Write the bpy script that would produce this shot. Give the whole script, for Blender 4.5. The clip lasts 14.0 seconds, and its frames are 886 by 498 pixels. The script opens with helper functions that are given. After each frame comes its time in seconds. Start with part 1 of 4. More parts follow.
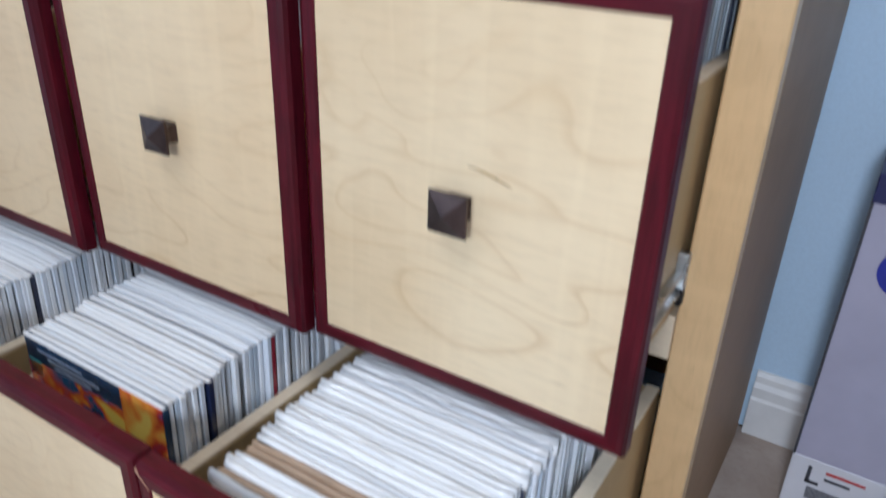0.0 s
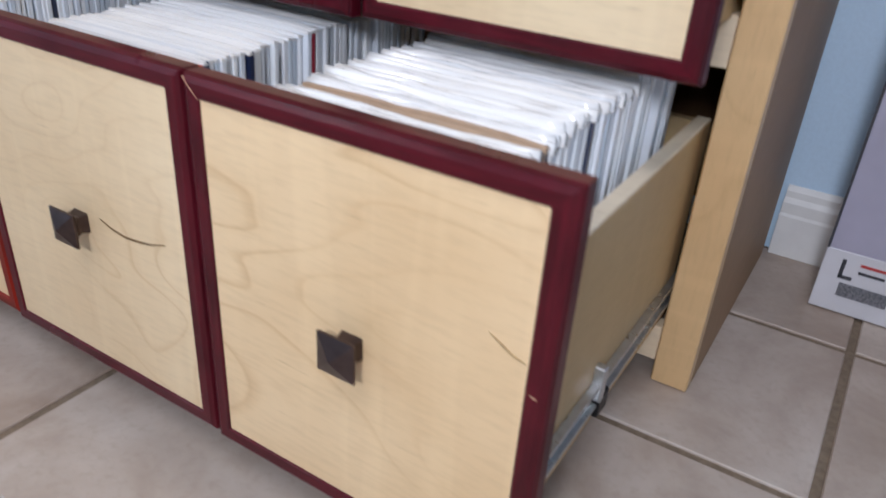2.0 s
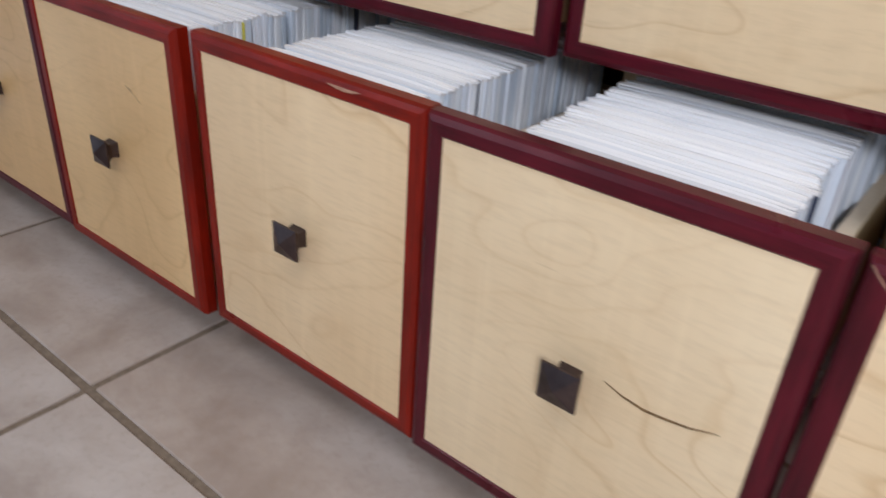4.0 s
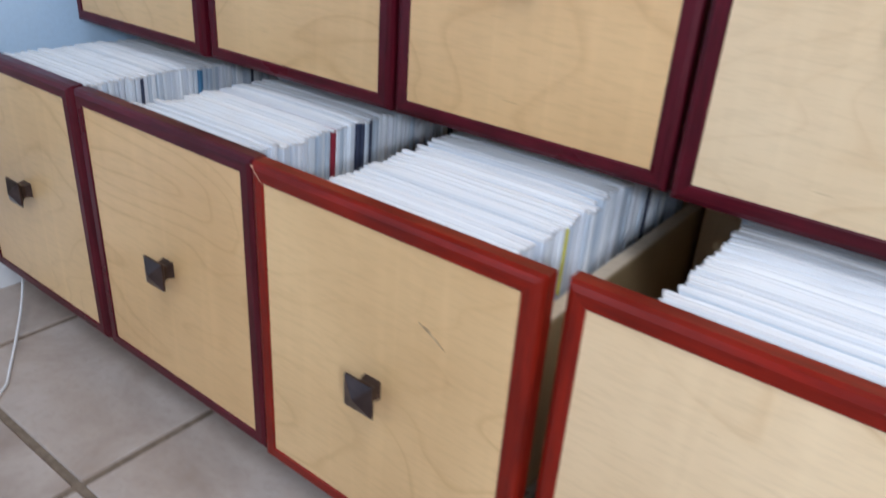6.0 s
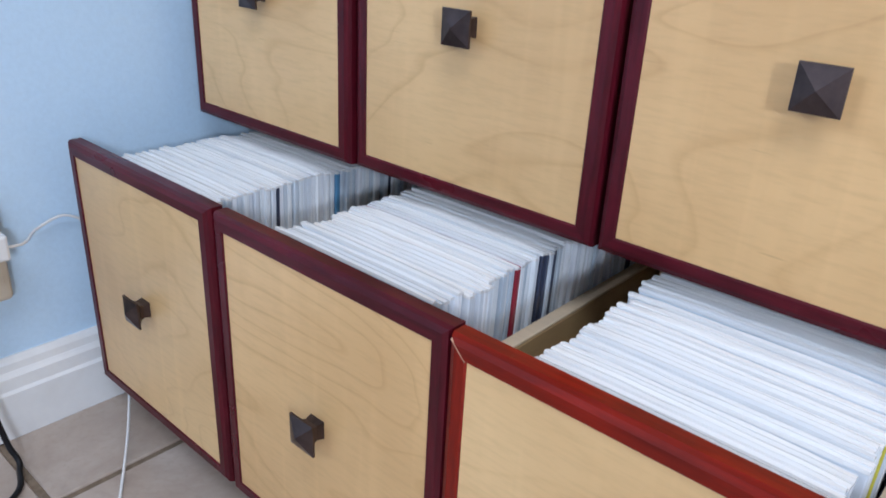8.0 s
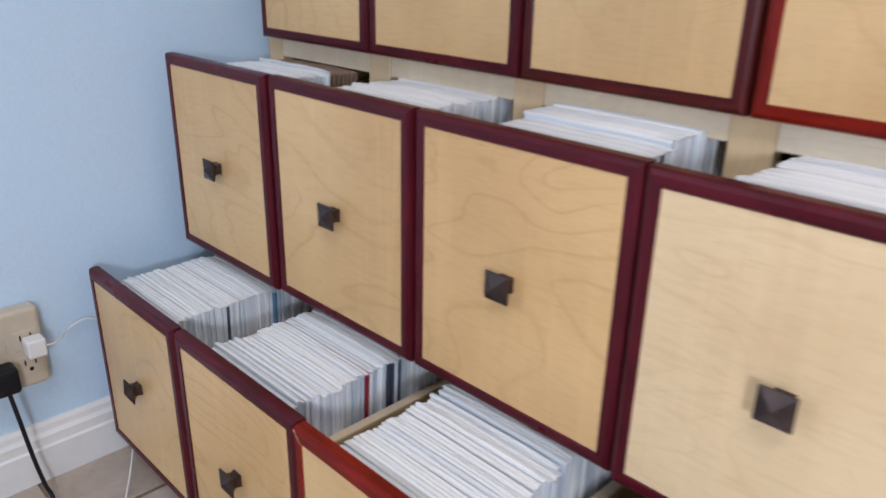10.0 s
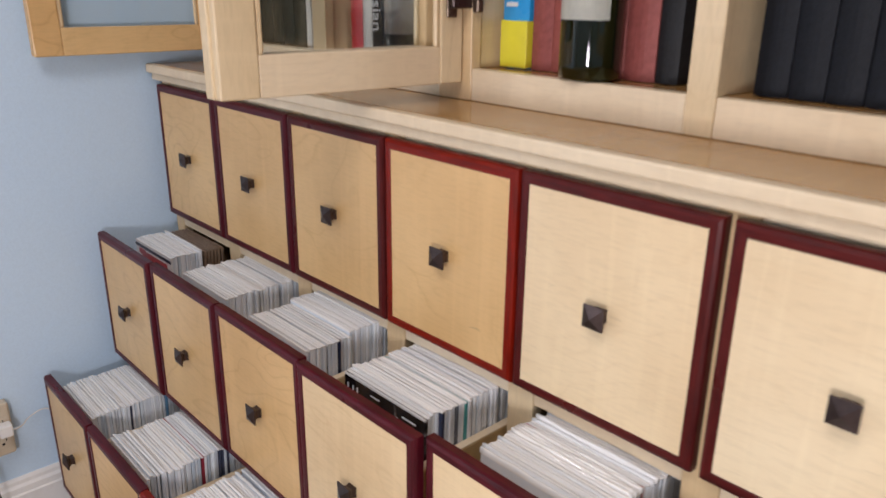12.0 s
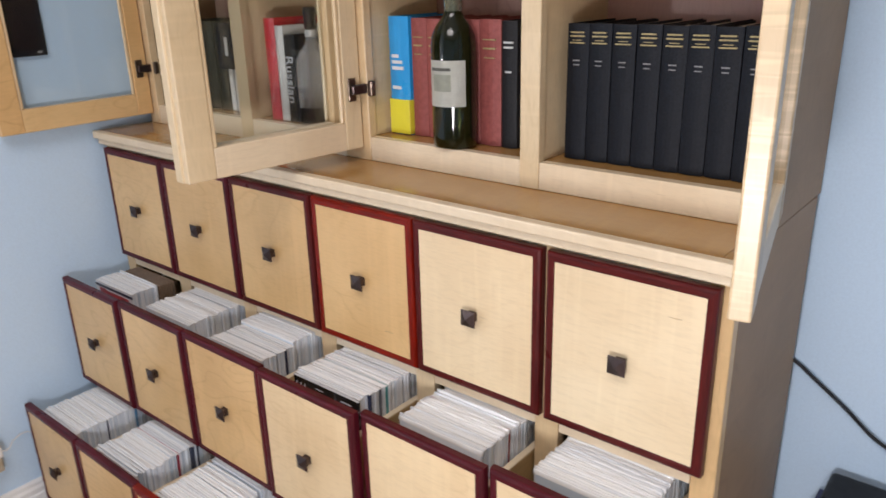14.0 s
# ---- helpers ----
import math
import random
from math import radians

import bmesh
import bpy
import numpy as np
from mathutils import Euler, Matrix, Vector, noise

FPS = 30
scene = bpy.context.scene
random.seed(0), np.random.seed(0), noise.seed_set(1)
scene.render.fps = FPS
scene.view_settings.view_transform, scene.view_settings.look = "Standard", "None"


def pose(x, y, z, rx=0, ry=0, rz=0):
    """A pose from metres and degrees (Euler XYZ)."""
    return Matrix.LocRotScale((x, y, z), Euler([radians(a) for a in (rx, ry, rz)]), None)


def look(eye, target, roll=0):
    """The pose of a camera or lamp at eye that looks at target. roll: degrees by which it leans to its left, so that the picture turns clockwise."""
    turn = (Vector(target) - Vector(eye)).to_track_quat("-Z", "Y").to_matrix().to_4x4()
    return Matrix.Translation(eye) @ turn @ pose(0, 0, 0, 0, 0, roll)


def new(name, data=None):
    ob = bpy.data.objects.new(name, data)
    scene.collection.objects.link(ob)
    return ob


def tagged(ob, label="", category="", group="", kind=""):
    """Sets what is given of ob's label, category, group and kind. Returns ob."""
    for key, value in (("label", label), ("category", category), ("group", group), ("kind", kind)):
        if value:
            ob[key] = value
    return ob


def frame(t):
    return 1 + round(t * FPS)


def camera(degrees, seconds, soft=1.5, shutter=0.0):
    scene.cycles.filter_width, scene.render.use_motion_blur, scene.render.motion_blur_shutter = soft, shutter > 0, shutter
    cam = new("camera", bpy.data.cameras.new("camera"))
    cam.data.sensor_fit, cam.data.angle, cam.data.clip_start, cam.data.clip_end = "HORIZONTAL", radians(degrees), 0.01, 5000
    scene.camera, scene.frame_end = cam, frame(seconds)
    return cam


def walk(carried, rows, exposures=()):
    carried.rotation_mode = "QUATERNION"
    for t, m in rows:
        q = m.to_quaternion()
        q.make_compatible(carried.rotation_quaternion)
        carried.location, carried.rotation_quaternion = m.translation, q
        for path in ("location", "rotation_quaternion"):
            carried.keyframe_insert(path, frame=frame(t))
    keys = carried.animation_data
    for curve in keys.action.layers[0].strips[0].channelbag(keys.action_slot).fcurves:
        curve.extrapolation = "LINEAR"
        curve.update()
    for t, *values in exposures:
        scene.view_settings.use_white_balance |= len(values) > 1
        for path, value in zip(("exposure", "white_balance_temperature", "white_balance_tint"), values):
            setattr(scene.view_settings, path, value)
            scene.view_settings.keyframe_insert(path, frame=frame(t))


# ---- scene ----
cam = camera(61.3, 14.0, soft=1.6, shutter=0.5)
PATH = [
    (0, (1.584, -0.495, 0.636), (0.651, 1.03, -0.259), 2.1),
    (0.5, (1.609, -0.519, 0.534), (0.669, 1.019, -0.332), 2.6),
    (1, (1.598, -0.544, 0.455), (0.702, 0.938, -0.545), 3.3),
    (1.5, (1.619, -0.56, 0.391), (0.692, 0.966, -0.51), 2.7),
    (2, (1.592, -0.576, 0.437), (0.707, 0.939, -0.523), 4.1),
    (2.2, (1.559, -0.584, 0.467), (0.709, 0.927, -0.531), 5.5),
    (2.5, (1.519, -0.614, 0.479), (0.572, 0.827, -0.534), 4.2),
    (3, (1.437, -0.638, 0.47), (0.489, 0.832, -0.499), 4.4),
    (3.2, (1.405, -0.639, 0.46), (0.395, 0.775, -0.531), 2.9),
    (5.3, (1.042, -0.619, 0.484), (-0.047, 0.777, -0.446), 4.7),
    (5.4, (1.021, -0.625, 0.49), (-0.05, 0.78, -0.447), 4.6),
    (5.5, (1.0, -0.62, 0.49), (-0.077, 0.783, -0.446), 4.4),
    (6, (0.91, -0.622, 0.505), (-0.146, 0.822, -0.39), 4.1),
    (6.5, (0.837, -0.614, 0.524), (-0.232, 0.835, -0.346), 2.4),
    (7, (0.795, -0.597, 0.517), (-0.308, 0.809, -0.38), 3.3),
    (7.3, (0.763, -0.594, 0.516), (-0.395, 0.805, -0.322), 3.5),
    (7.5, (0.747, -0.584, 0.517), (-0.408, 0.817, -0.321), 3.0),
    (7.7, (0.733, -0.584, 0.521), (-0.434, 0.811, -0.31), 3.0),
    (9.8, (0.961, -0.621, 0.702), (-0.348, 0.717, -0.002), 2.1),
    (10, (1.014, -0.622, 0.734), (-0.295, 0.692, -0.013), 1.2),
    (10.3, (1.095, -0.612, 0.75), (-0.233, 0.713, 0.057), 1.0),
    (10.5, (1.156, -0.603, 0.778), (-0.171, 0.725, 0.089), 1.4),
    (11, (1.306, -0.591, 0.883), (-0.039, 0.725, 0.205), 0.5),
    (11.5, (1.444, -0.605, 1.0), (0.032, 0.667, 0.377), -0.9),
    (12, (1.546, -0.626, 1.073), (0.164, 0.661, 0.413), 0.7),
    (12.4, (1.613, -0.706, 1.14), (0.284, 0.652, 0.517), 0.5),
    (12.5, (1.639, -0.737, 1.142), (0.303, 0.631, 0.556), 1.0),
    (13, (1.729, -0.862, 1.208), (0.495, 0.582, 0.582), 2.1),
    (13.5, (1.766, -0.838, 1.218), (0.588, 0.64, 0.563), 1.4),
    (14, (1.776, -0.851, 1.244), (0.571, 0.593, 0.564), -1.5),
]
walk(cam, [(t, look(eye, target, roll)) for t, eye, target, roll in PATH],
     [(0, 0.1, 5500, 11), (1.5, 0.16, 5700, 14), (3.2, 0.04, 6050, 16), (5.3, 0.32, 5600, 13), (7.7, 0.6, 5450, 12), (9.8, 0.42, 5800, 14), (11, 0.3, 6500, 20), (12.5, 0.2, 6650, 18), (14, 0.33, 6550, 17)])

# ---- light ----
world = bpy.data.worlds.new("room_world")
scene.world = world
world.use_nodes = True
world.node_tree.nodes["Background"].inputs[0].default_value = (0.75, 0.85, 1.0, 1)
world.node_tree.nodes["Background"].inputs[1].default_value = 0.05


def lamp(name, kind, m, energy, colour, size):
    data = bpy.data.lights.new(name, kind)
    data.energy, data.color = energy, colour
    if kind == "AREA":
        data.shape, data.size = "DISK", size
    else:
        data.shadow_soft_size = size
    ob = new(name, data)
    ob.matrix_world = m
    return ob


# Unseen low light, placed so that knob shadows fall to the right.
lamp("unseen_left_light", "POINT", pose(0.30, -1.50, 1.10), 7, (1.0, 0.97, 0.92), 0.02)
# Unseen ceiling light, assumed as the room's broad source.
lamp("assumed_ceiling_light", "AREA", look((1.5, -1.4, 2.54), (1.5, -1.39, 0)), 23, (1.0, 0.975, 0.95), 1.2)
# Added fill, unseen: brightens the right-hand drawers more than the left.
lamp("right_fill_light", "POINT", pose(1.72, -1.15, 0.80), 27, (0.97, 0.985, 1.0), 0.10)


# ---- materials ----
def mat(name):
    m = bpy.data.materials.new(name)
    m.use_nodes = True
    nt = m.node_tree
    return m, nt, nt.nodes["Principled BSDF"]


def node(nt, kind, **values):
    n = nt.nodes.new(kind)
    for k, v in values.items():
        if k in n.inputs:
            n.inputs[k].default_value = v
    return n


def coords(nt, scale, jitter=True):
    """Object coordinates, shifted for each object, stretched by scale."""
    tc = nt.nodes.new("ShaderNodeTexCoord")
    mp = nt.nodes.new("ShaderNodeMapping")
    mp.inputs["Scale"].default_value = scale
    nt.links.new(tc.outputs["Object"], mp.inputs["Vector"])
    if jitter:
        info = nt.nodes.new("ShaderNodeObjectInfo")
        mul = nt.nodes.new("ShaderNodeVectorMath")
        mul.operation = "SCALE"
        mul.inputs[0].default_value = (17.0, 23.0, 31.0)
        nt.links.new(info.outputs["Random"], mul.inputs["Scale"])
        nt.links.new(mul.outputs["Vector"], mp.inputs["Location"])
    return mp.outputs["Vector"]


def ramp(nt, source, stops):
    r = nt.nodes.new("ShaderNodeValToRGB")
    while len(r.color_ramp.elements) < len(stops):
        r.color_ramp.elements.new(0.5)
    for e, (p, c) in zip(r.color_ramp.elements, stops):
        e.position, e.color = p, (*c, 1) if len(c) == 3 else c
    nt.links.new(source, r.inputs["Fac"])
    return r.outputs["Color"]


def mixed(nt, a, b, fac, mode="MIX"):
    n = nt.nodes.new("ShaderNodeMix")
    n.data_type, n.blend_type = "RGBA", mode
    for value, slot in ((fac, 0), (a, 6), (b, 7)):
        if hasattr(value, "is_output"):
            nt.links.new(value, n.inputs[slot])
        elif slot == 0:
            n.inputs[0].default_value = value
        else:
            n.inputs[slot].default_value = (*value, 1)
    return n.outputs[2]


def bump(nt, bsdf, source, strength, distance=0.001):
    b = node(nt, "ShaderNodeBump", Strength=strength, Distance=distance)
    nt.links.new(source, b.inputs["Height"])
    nt.links.new(b.outputs["Normal"], bsdf.inputs["Normal"])


def maple(name, light, dark, along="x", figure=1.0, tone=0.12, rough=0.38, ripple=0.16):
    """Pale figured maple veneer: cathedral rings, fine fibre and faint curl."""
    m, nt, b = mat(name)
    sc = (1, 1, 1)
    stretch = {"x": (2.2, 4, 4.6), "z": (4.6, 4, 2.2), "y": (4.6, 2.2, 4.6)}[along]
    fibre = {"x": (40, 260, 260), "z": (260, 260, 40), "y": (260, 40, 260)}[along]
    curl = {"x": (60, 8, 4), "z": (4, 8, 60 if ripple < 0.5 else 120), "y": (8, 60, 4)}[along]
    big = node(nt, "ShaderNodeTexNoise", Scale=1.6, Detail=2.0, Roughness=0.45, Distortion=0.5)
    nt.links.new(coords(nt, stretch), big.inputs["Vector"])
    rings = node(nt, "ShaderNodeMath")
    rings.operation = "MULTIPLY"
    rings.inputs[1].default_value = 11.0
    nt.links.new(big.outputs["Fac"], rings.inputs[0])
    saw = node(nt, "ShaderNodeMath")
    saw.operation = "FRACT"
    nt.links.new(rings.outputs[0], saw.inputs[0])
    line = ramp(nt, saw.outputs[0], [(0.0, (0.95, 0.95, 0.95)), (0.06, (0.16, 0.16, 0.16)), (0.35, (0, 0, 0)), (0.86, (0.10, 0.10, 0.10)), (1.0, (0.95, 0.95, 0.95))])
    fine = node(nt, "ShaderNodeTexNoise", Scale=1.0, Detail=3.0, Roughness=0.6)
    nt.links.new(coords(nt, fibre), fine.inputs["Vector"])
    flame = node(nt, "ShaderNodeTexNoise", Scale=1.0, Detail=1.0, Distortion=0.8)
    nt.links.new(coords(nt, curl), flame.inputs["Vector"])
    wide = node(nt, "ShaderNodeTexNoise", Scale=5.0, Detail=2.0)
    nt.links.new(coords(nt, sc), wide.inputs["Vector"])
    patch = node(nt, "ShaderNodeTexNoise", Scale=4.0, Detail=1.0)
    nt.links.new(coords(nt, sc), patch.inputs["Vector"])
    where = ramp(nt, patch.outputs["Fac"], [(0.40, (0.1, 0.1, 0.1)), (0.62, (1, 1, 1))])
    some = mixed(nt, (0, 0, 0), line, where)
    lines = node(nt, "ShaderNodeMath")
    lines.operation = "MULTIPLY"
    lines.inputs[1].default_value = 0.6 * figure
    nt.links.new(some, lines.inputs[0])
    base = mixed(nt, light, dark, ramp(nt, wide.outputs["Fac"], [(0.35, (0, 0, 0)), (0.75, (0.55, 0.55, 0.55))]))
    base = mixed(nt, base, dark, lines.outputs[0])
    base = mixed(nt, base, tuple(0.5 * c for c in dark), ramp(nt, fine.outputs["Fac"], [(0.45, (0, 0, 0)), (0.8, (0.16, 0.16, 0.16))]))
    base = mixed(nt, base, tuple(min(1, 1.25 * c) for c in light), ramp(nt, flame.outputs["Fac"], [(0.5, (0, 0, 0)), (0.75, (ripple,) * 3)]))
    spot = {"x": (26, 200, 330), "z": (330, 200, 26), "y": (330, 26, 330)}[along]
    fleck = node(nt, "ShaderNodeTexNoise", Scale=1.0, Detail=1.0)
    nt.links.new(coords(nt, spot), fleck.inputs["Vector"])
    base = mixed(nt, base, tuple(0.55 * c for c in dark), ramp(nt, fleck.outputs["Fac"], [(0.76, (0, 0, 0)), (0.84, (0.3, 0.3, 0.3))]))
    info = nt.nodes.new("ShaderNodeObjectInfo")
    base = mixed(nt, base, (0.92, 0.66, 0.36), ramp(nt, info.outputs["Random"], [(0.0, (0, 0, 0)), (1.0, (tone * 2.4,) * 3)]), "MULTIPLY")
    nt.links.new(base, b.inputs["Base Color"])
    b.inputs["Roughness"].default_value = rough
    b.inputs["Coat Weight"].default_value = 0.12
    b.inputs["Coat Roughness"].default_value = 0.25
    bump(nt, b, fine.outputs["Fac"], 0.12, 0.0006)
    return m


def dark_wood(name, a, c, rough=0.3, along=(6, 60, 60)):
    """Close-grained coloured hardwood with dark pores and worn spots."""
    m, nt, b = mat(name)
    g = node(nt, "ShaderNodeTexNoise", Scale=3.0, Detail=4.0, Roughness=0.65)
    nt.links.new(coords(nt, along), g.inputs["Vector"])
    w = node(nt, "ShaderNodeTexNoise", Scale=14.0, Detail=3.0)
    nt.links.new(coords(nt, (1, 1, 1)), w.inputs["Vector"])
    col = mixed(nt, a, c, ramp(nt, g.outputs["Fac"], [(0.35, (0, 0, 0)), (0.7, (1, 1, 1))]))
    col = mixed(nt, col, tuple(0.45 * k for k in a), ramp(nt, w.outputs["Fac"], [(0.5, (0, 0, 0)), (0.75, (0.6, 0.6, 0.6))]))
    nt.links.new(col, b.inputs["Base Color"])
    nt.links.new(ramp(nt, w.outputs["Fac"], [(0.3, (rough,) * 3), (0.7, (rough + 0.2,) * 3)]), b.inputs["Roughness"])
    bump(nt, b, g.outputs["Fac"], 0.15, 0.0006)
    b.inputs["Specular IOR Level"].default_value = 0.25
    return m


def plain(name, colour, rough=0.5, metal=0.0, vary=0.15, scale=30.0, relief=0.05, coat=0.0):
    m, nt, b = mat(name)
    if max(colour) < 0.06:
        b.inputs["Specular IOR Level"].default_value = 0.25
    n = node(nt, "ShaderNodeTexNoise", Scale=scale, Detail=4.0, Roughness=0.6)
    nt.links.new(coords(nt, (1, 1, 1)), n.inputs["Vector"])
    col = mixed(nt, colour, tuple(c * (1 - 2 * vary) for c in colour), ramp(nt, n.outputs["Fac"], [(0.35, (0, 0, 0)), (0.75, (1, 1, 1))]))
    nt.links.new(col, b.inputs["Base Color"])
    b.inputs["Metallic"].default_value = metal
    nt.links.new(ramp(nt, n.outputs["Fac"], [(0.3, (max(rough - 0.06, 0.02),) * 3), (0.7, (rough + 0.08,) * 3)]), b.inputs["Roughness"])
    b.inputs["Coat Weight"].default_value = coat
    b.inputs["Coat Roughness"].default_value = 0.12
    if relief:
        bump(nt, b, n.outputs["Fac"], relief, 0.001)
    return m


def pane_glass(name, tint=(1, 1, 1), haze=0.0):
    m, nt, b = mat(name)
    out = nt.nodes["Material Output"]
    clear = nt.nodes.new("ShaderNodeBsdfTransparent")
    clear.inputs[0].default_value = (*tint, 1)
    shine = nt.nodes.new("ShaderNodeBsdfGlossy")
    shine.inputs["Roughness"].default_value = 0.03
    fres = node(nt, "ShaderNodeFresnel", IOR=1.45)
    mix = nt.nodes.new("ShaderNodeMixShader")
    nt.links.new(fres.outputs[0], mix.inputs[0])
    nt.links.new(clear.outputs[0], mix.inputs[1])
    nt.links.new(shine.outputs[0], mix.inputs[2])
    nt.links.new(mix.outputs[0], out.inputs["Surface"])
    # White diffuse film, added to brighten glass that stands before dark books.
    if haze:
        film = node(nt, "ShaderNodeBsdfDiffuse", Color=(0.8, 0.78, 0.76, 1))
        dull = node(nt, "ShaderNodeMixShader", Fac=haze)
        nt.links.new(mix.outputs[0], dull.inputs[1])
        nt.links.new(film.outputs[0], dull.inputs[2])
        nt.links.new(dull.outputs[0], out.inputs["Surface"])
    nt.nodes.remove(b)
    return m


def tinted_by_object(name, stops, rough=0.5, coat=0.0, streak=None, islands=False, lines=0.5):
    """A colour picked from stops by each object's own random number, with fine streaks."""
    m, nt, b = mat(name)
    info = nt.nodes.new("ShaderNodeObjectInfo")
    if islands:
        info = nt.nodes.new("ShaderNodeNewGeometry")
    col = ramp(nt, info.outputs["Random Per Island" if islands else "Random"], stops)
    for n in nt.nodes:
        if n.bl_idname == "ShaderNodeValToRGB":
            n.color_ramp.interpolation = "CONSTANT"
    n = node(nt, "ShaderNodeTexNoise", Scale=1.0, Detail=3.0)
    nt.links.new(coords(nt, streak or (3, 900, 5)), n.inputs["Vector"])
    col = mixed(nt, col, (0.42, 0.45, 0.5), ramp(nt, n.outputs["Fac"], [(0.45, (0, 0, 0)), (0.72, (lines,) * 3)]), "MULTIPLY")
    nt.links.new(col, b.inputs["Base Color"])
    b.inputs["Roughness"].default_value = rough
    b.inputs["Coat Weight"].default_value = coat
    b.inputs["Coat Roughness"].default_value = 0.12
    if coat > 0.5:
        w = node(nt, "ShaderNodeTexNoise", Scale=1.0, Detail=2.0)
        nt.links.new(coords(nt, (70, 30, 30) if coat < 0.9 else (24, 24, 24)), w.inputs["Vector"])
        bump(nt, b, w.outputs["Fac"], 0.4, 0.002 if coat < 0.9 else 0.006)
    return m


MAPLE = maple("maple_panel", (0.82, 0.66, 0.425), (0.57, 0.38, 0.185), figure=0.95, ripple=0.14)
MAPLE_CALM = maple("maple_panel_calm", (0.83, 0.705, 0.495), (0.62, 0.46, 0.27), figure=0.28)
# Board tone on the top row; dim warm light put into colour elsewhere.
MAPLE_WARM_SHADED = maple("maple_panel_warm_shaded", (0.755, 0.51, 0.245), (0.50, 0.295, 0.115), figure=0.8, ripple=0.12)
MAPLE_RAIL = maple("maple_rail", (0.78, 0.67, 0.50), (0.61, 0.48, 0.32), figure=0.5)
MAPLE_POST = maple("maple_post", (0.74, 0.59, 0.38), (0.54, 0.39, 0.21), along="z", figure=0.5)
MAPLE_END = maple("maple_end_stile", (0.70, 0.47, 0.235), (0.50, 0.315, 0.14), along="z", figure=0.5)
MAPLE_FLAME = maple("flame_maple", (0.62, 0.49, 0.32), (0.50, 0.36, 0.20), along="z", figure=0.3, ripple=1.0)
MAPLE_TOP = maple("maple_top", (0.44, 0.25, 0.085), (0.31, 0.165, 0.05), figure=0.7, rough=0.11)
# Darker copy of the maple: the outer side's shade is put into its colour.
MAPLE_SHADED_SIDE = maple("maple_shaded_side", (0.33, 0.20, 0.10), (0.22, 0.125, 0.055), along="z", figure=0.6, rough=0.6)
PLY = maple("box_plywood", (0.52, 0.385, 0.20), (0.40, 0.27, 0.125), along="y", figure=0.3, rough=0.5)
PURPLE = dark_wood("purpleheart", (0.095, 0.0058, 0.013), (0.042, 0.003, 0.0065), rough=0.26, along=(6, 60, 60))
PADAUK = dark_wood("padauk", (0.225, 0.0095, 0.002), (0.11, 0.005, 0.0015), rough=0.27)
OXBLOOD = dark_wood("oxblood", (0.10, 0.010, 0.009), (0.045, 0.005, 0.005), rough=0.26)
BRONZE = plain("dark_bronze", (0.10, 0.072, 0.068), 0.33, 0.85, 0.25, 60, 0.08)
HINGE = plain("worn_bronze_hinge", (0.16, 0.115, 0.085), 0.35, 0.8, 0.3, 90, 0.08)
STEEL = plain("zinc_steel", (0.55, 0.56, 0.56), 0.3, 0.9, 0.12, 80)
BLACK = plain("black_plastic", (0.010, 0.010, 0.012), 0.45, 0, 0.1, 40)
CRACK = plain("dark_mineral_streak", (0.20, 0.11, 0.04), 0.6, 0, 0.3, 200)
WORN = plain("bare_worn_wood", (0.52, 0.30, 0.19), 0.6, 0, 0.3, 300)
KNOT = plain("brown_mineral_streak", (0.54, 0.37, 0.185), 0.6, 0, 0.3, 200)
WALL = plain("pale_blue_paint", (0.56, 0.72, 0.88), 0.62, 0, 0.03, 220, 0.12)
CEIL = plain("white_ceiling_paint", (0.8, 0.8, 0.78), 0.8, 0, 0.03, 120, 0.1)
TRIM = plain("white_gloss_paint", (0.78, 0.77, 0.75), 0.35, 0, 0.05, 25, 0.03)
GROUT = plain("brown_grout", (0.21, 0.155, 0.105), 0.9, 0, 0.2, 150, 0.4)
BAG_TONES = [(0.0, (0.80, 0.785, 0.765)), (0.22, (0.75, 0.74, 0.725)), (0.42, (0.83, 0.815, 0.79)), (0.62, (0.78, 0.77, 0.755)), (0.8, (0.68, 0.685, 0.69)), (0.9, (0.78, 0.755, 0.725))]
EDGE_TONES = [(0.0, (0.80, 0.82, 0.85)), (0.22, (0.70, 0.74, 0.79)), (0.42, (0.83, 0.85, 0.86)), (0.62, (0.64, 0.70, 0.76)), (0.75, (0.77, 0.81, 0.84)), (0.9, (0.54, 0.61, 0.68)), (0.972, (0.05, 0.06, 0.10)), (0.985, (0.13, 0.14, 0.17)), (0.993, (0.10, 0.24, 0.40))]
BAG = tinted_by_object("milky_bag", BAG_TONES, 0.22, 0.6, (8, 500, 20), lines=0.1)
BAG_MANY = tinted_by_object("milky_bags", BAG_TONES, 0.22, 0.6, (8, 500, 20), True, 0.1)
COVER = tinted_by_object("comic_edges", EDGE_TONES, 0.3, 0.3, lines=0.35)
COVER_MANY = tinted_by_object("comics_edges", EDGE_TONES, 0.3, 0.3, None, True, 0.35)
# Bag tones raised by 5%: a little glare is put into the colour.
SLACK = tinted_by_object("slack_glossy_bag", [(p, tuple(1.05 * c for c in tone)) for p, tone in BAG_TONES], 0.13, 1.0, (8, 500, 20), lines=0.1)
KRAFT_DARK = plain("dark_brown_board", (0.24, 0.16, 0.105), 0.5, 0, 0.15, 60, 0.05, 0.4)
KRAFT = plain("brown_board", (0.42, 0.29, 0.19), 0.5, 0, 0.1, 60, 0.05, 0.5)
GLASS = pane_glass("door_glass", (0.97, 0.98, 0.97))
CLEAR = pane_glass("bottle_clear_glass", (0.97, 0.96, 0.95), 0.2)


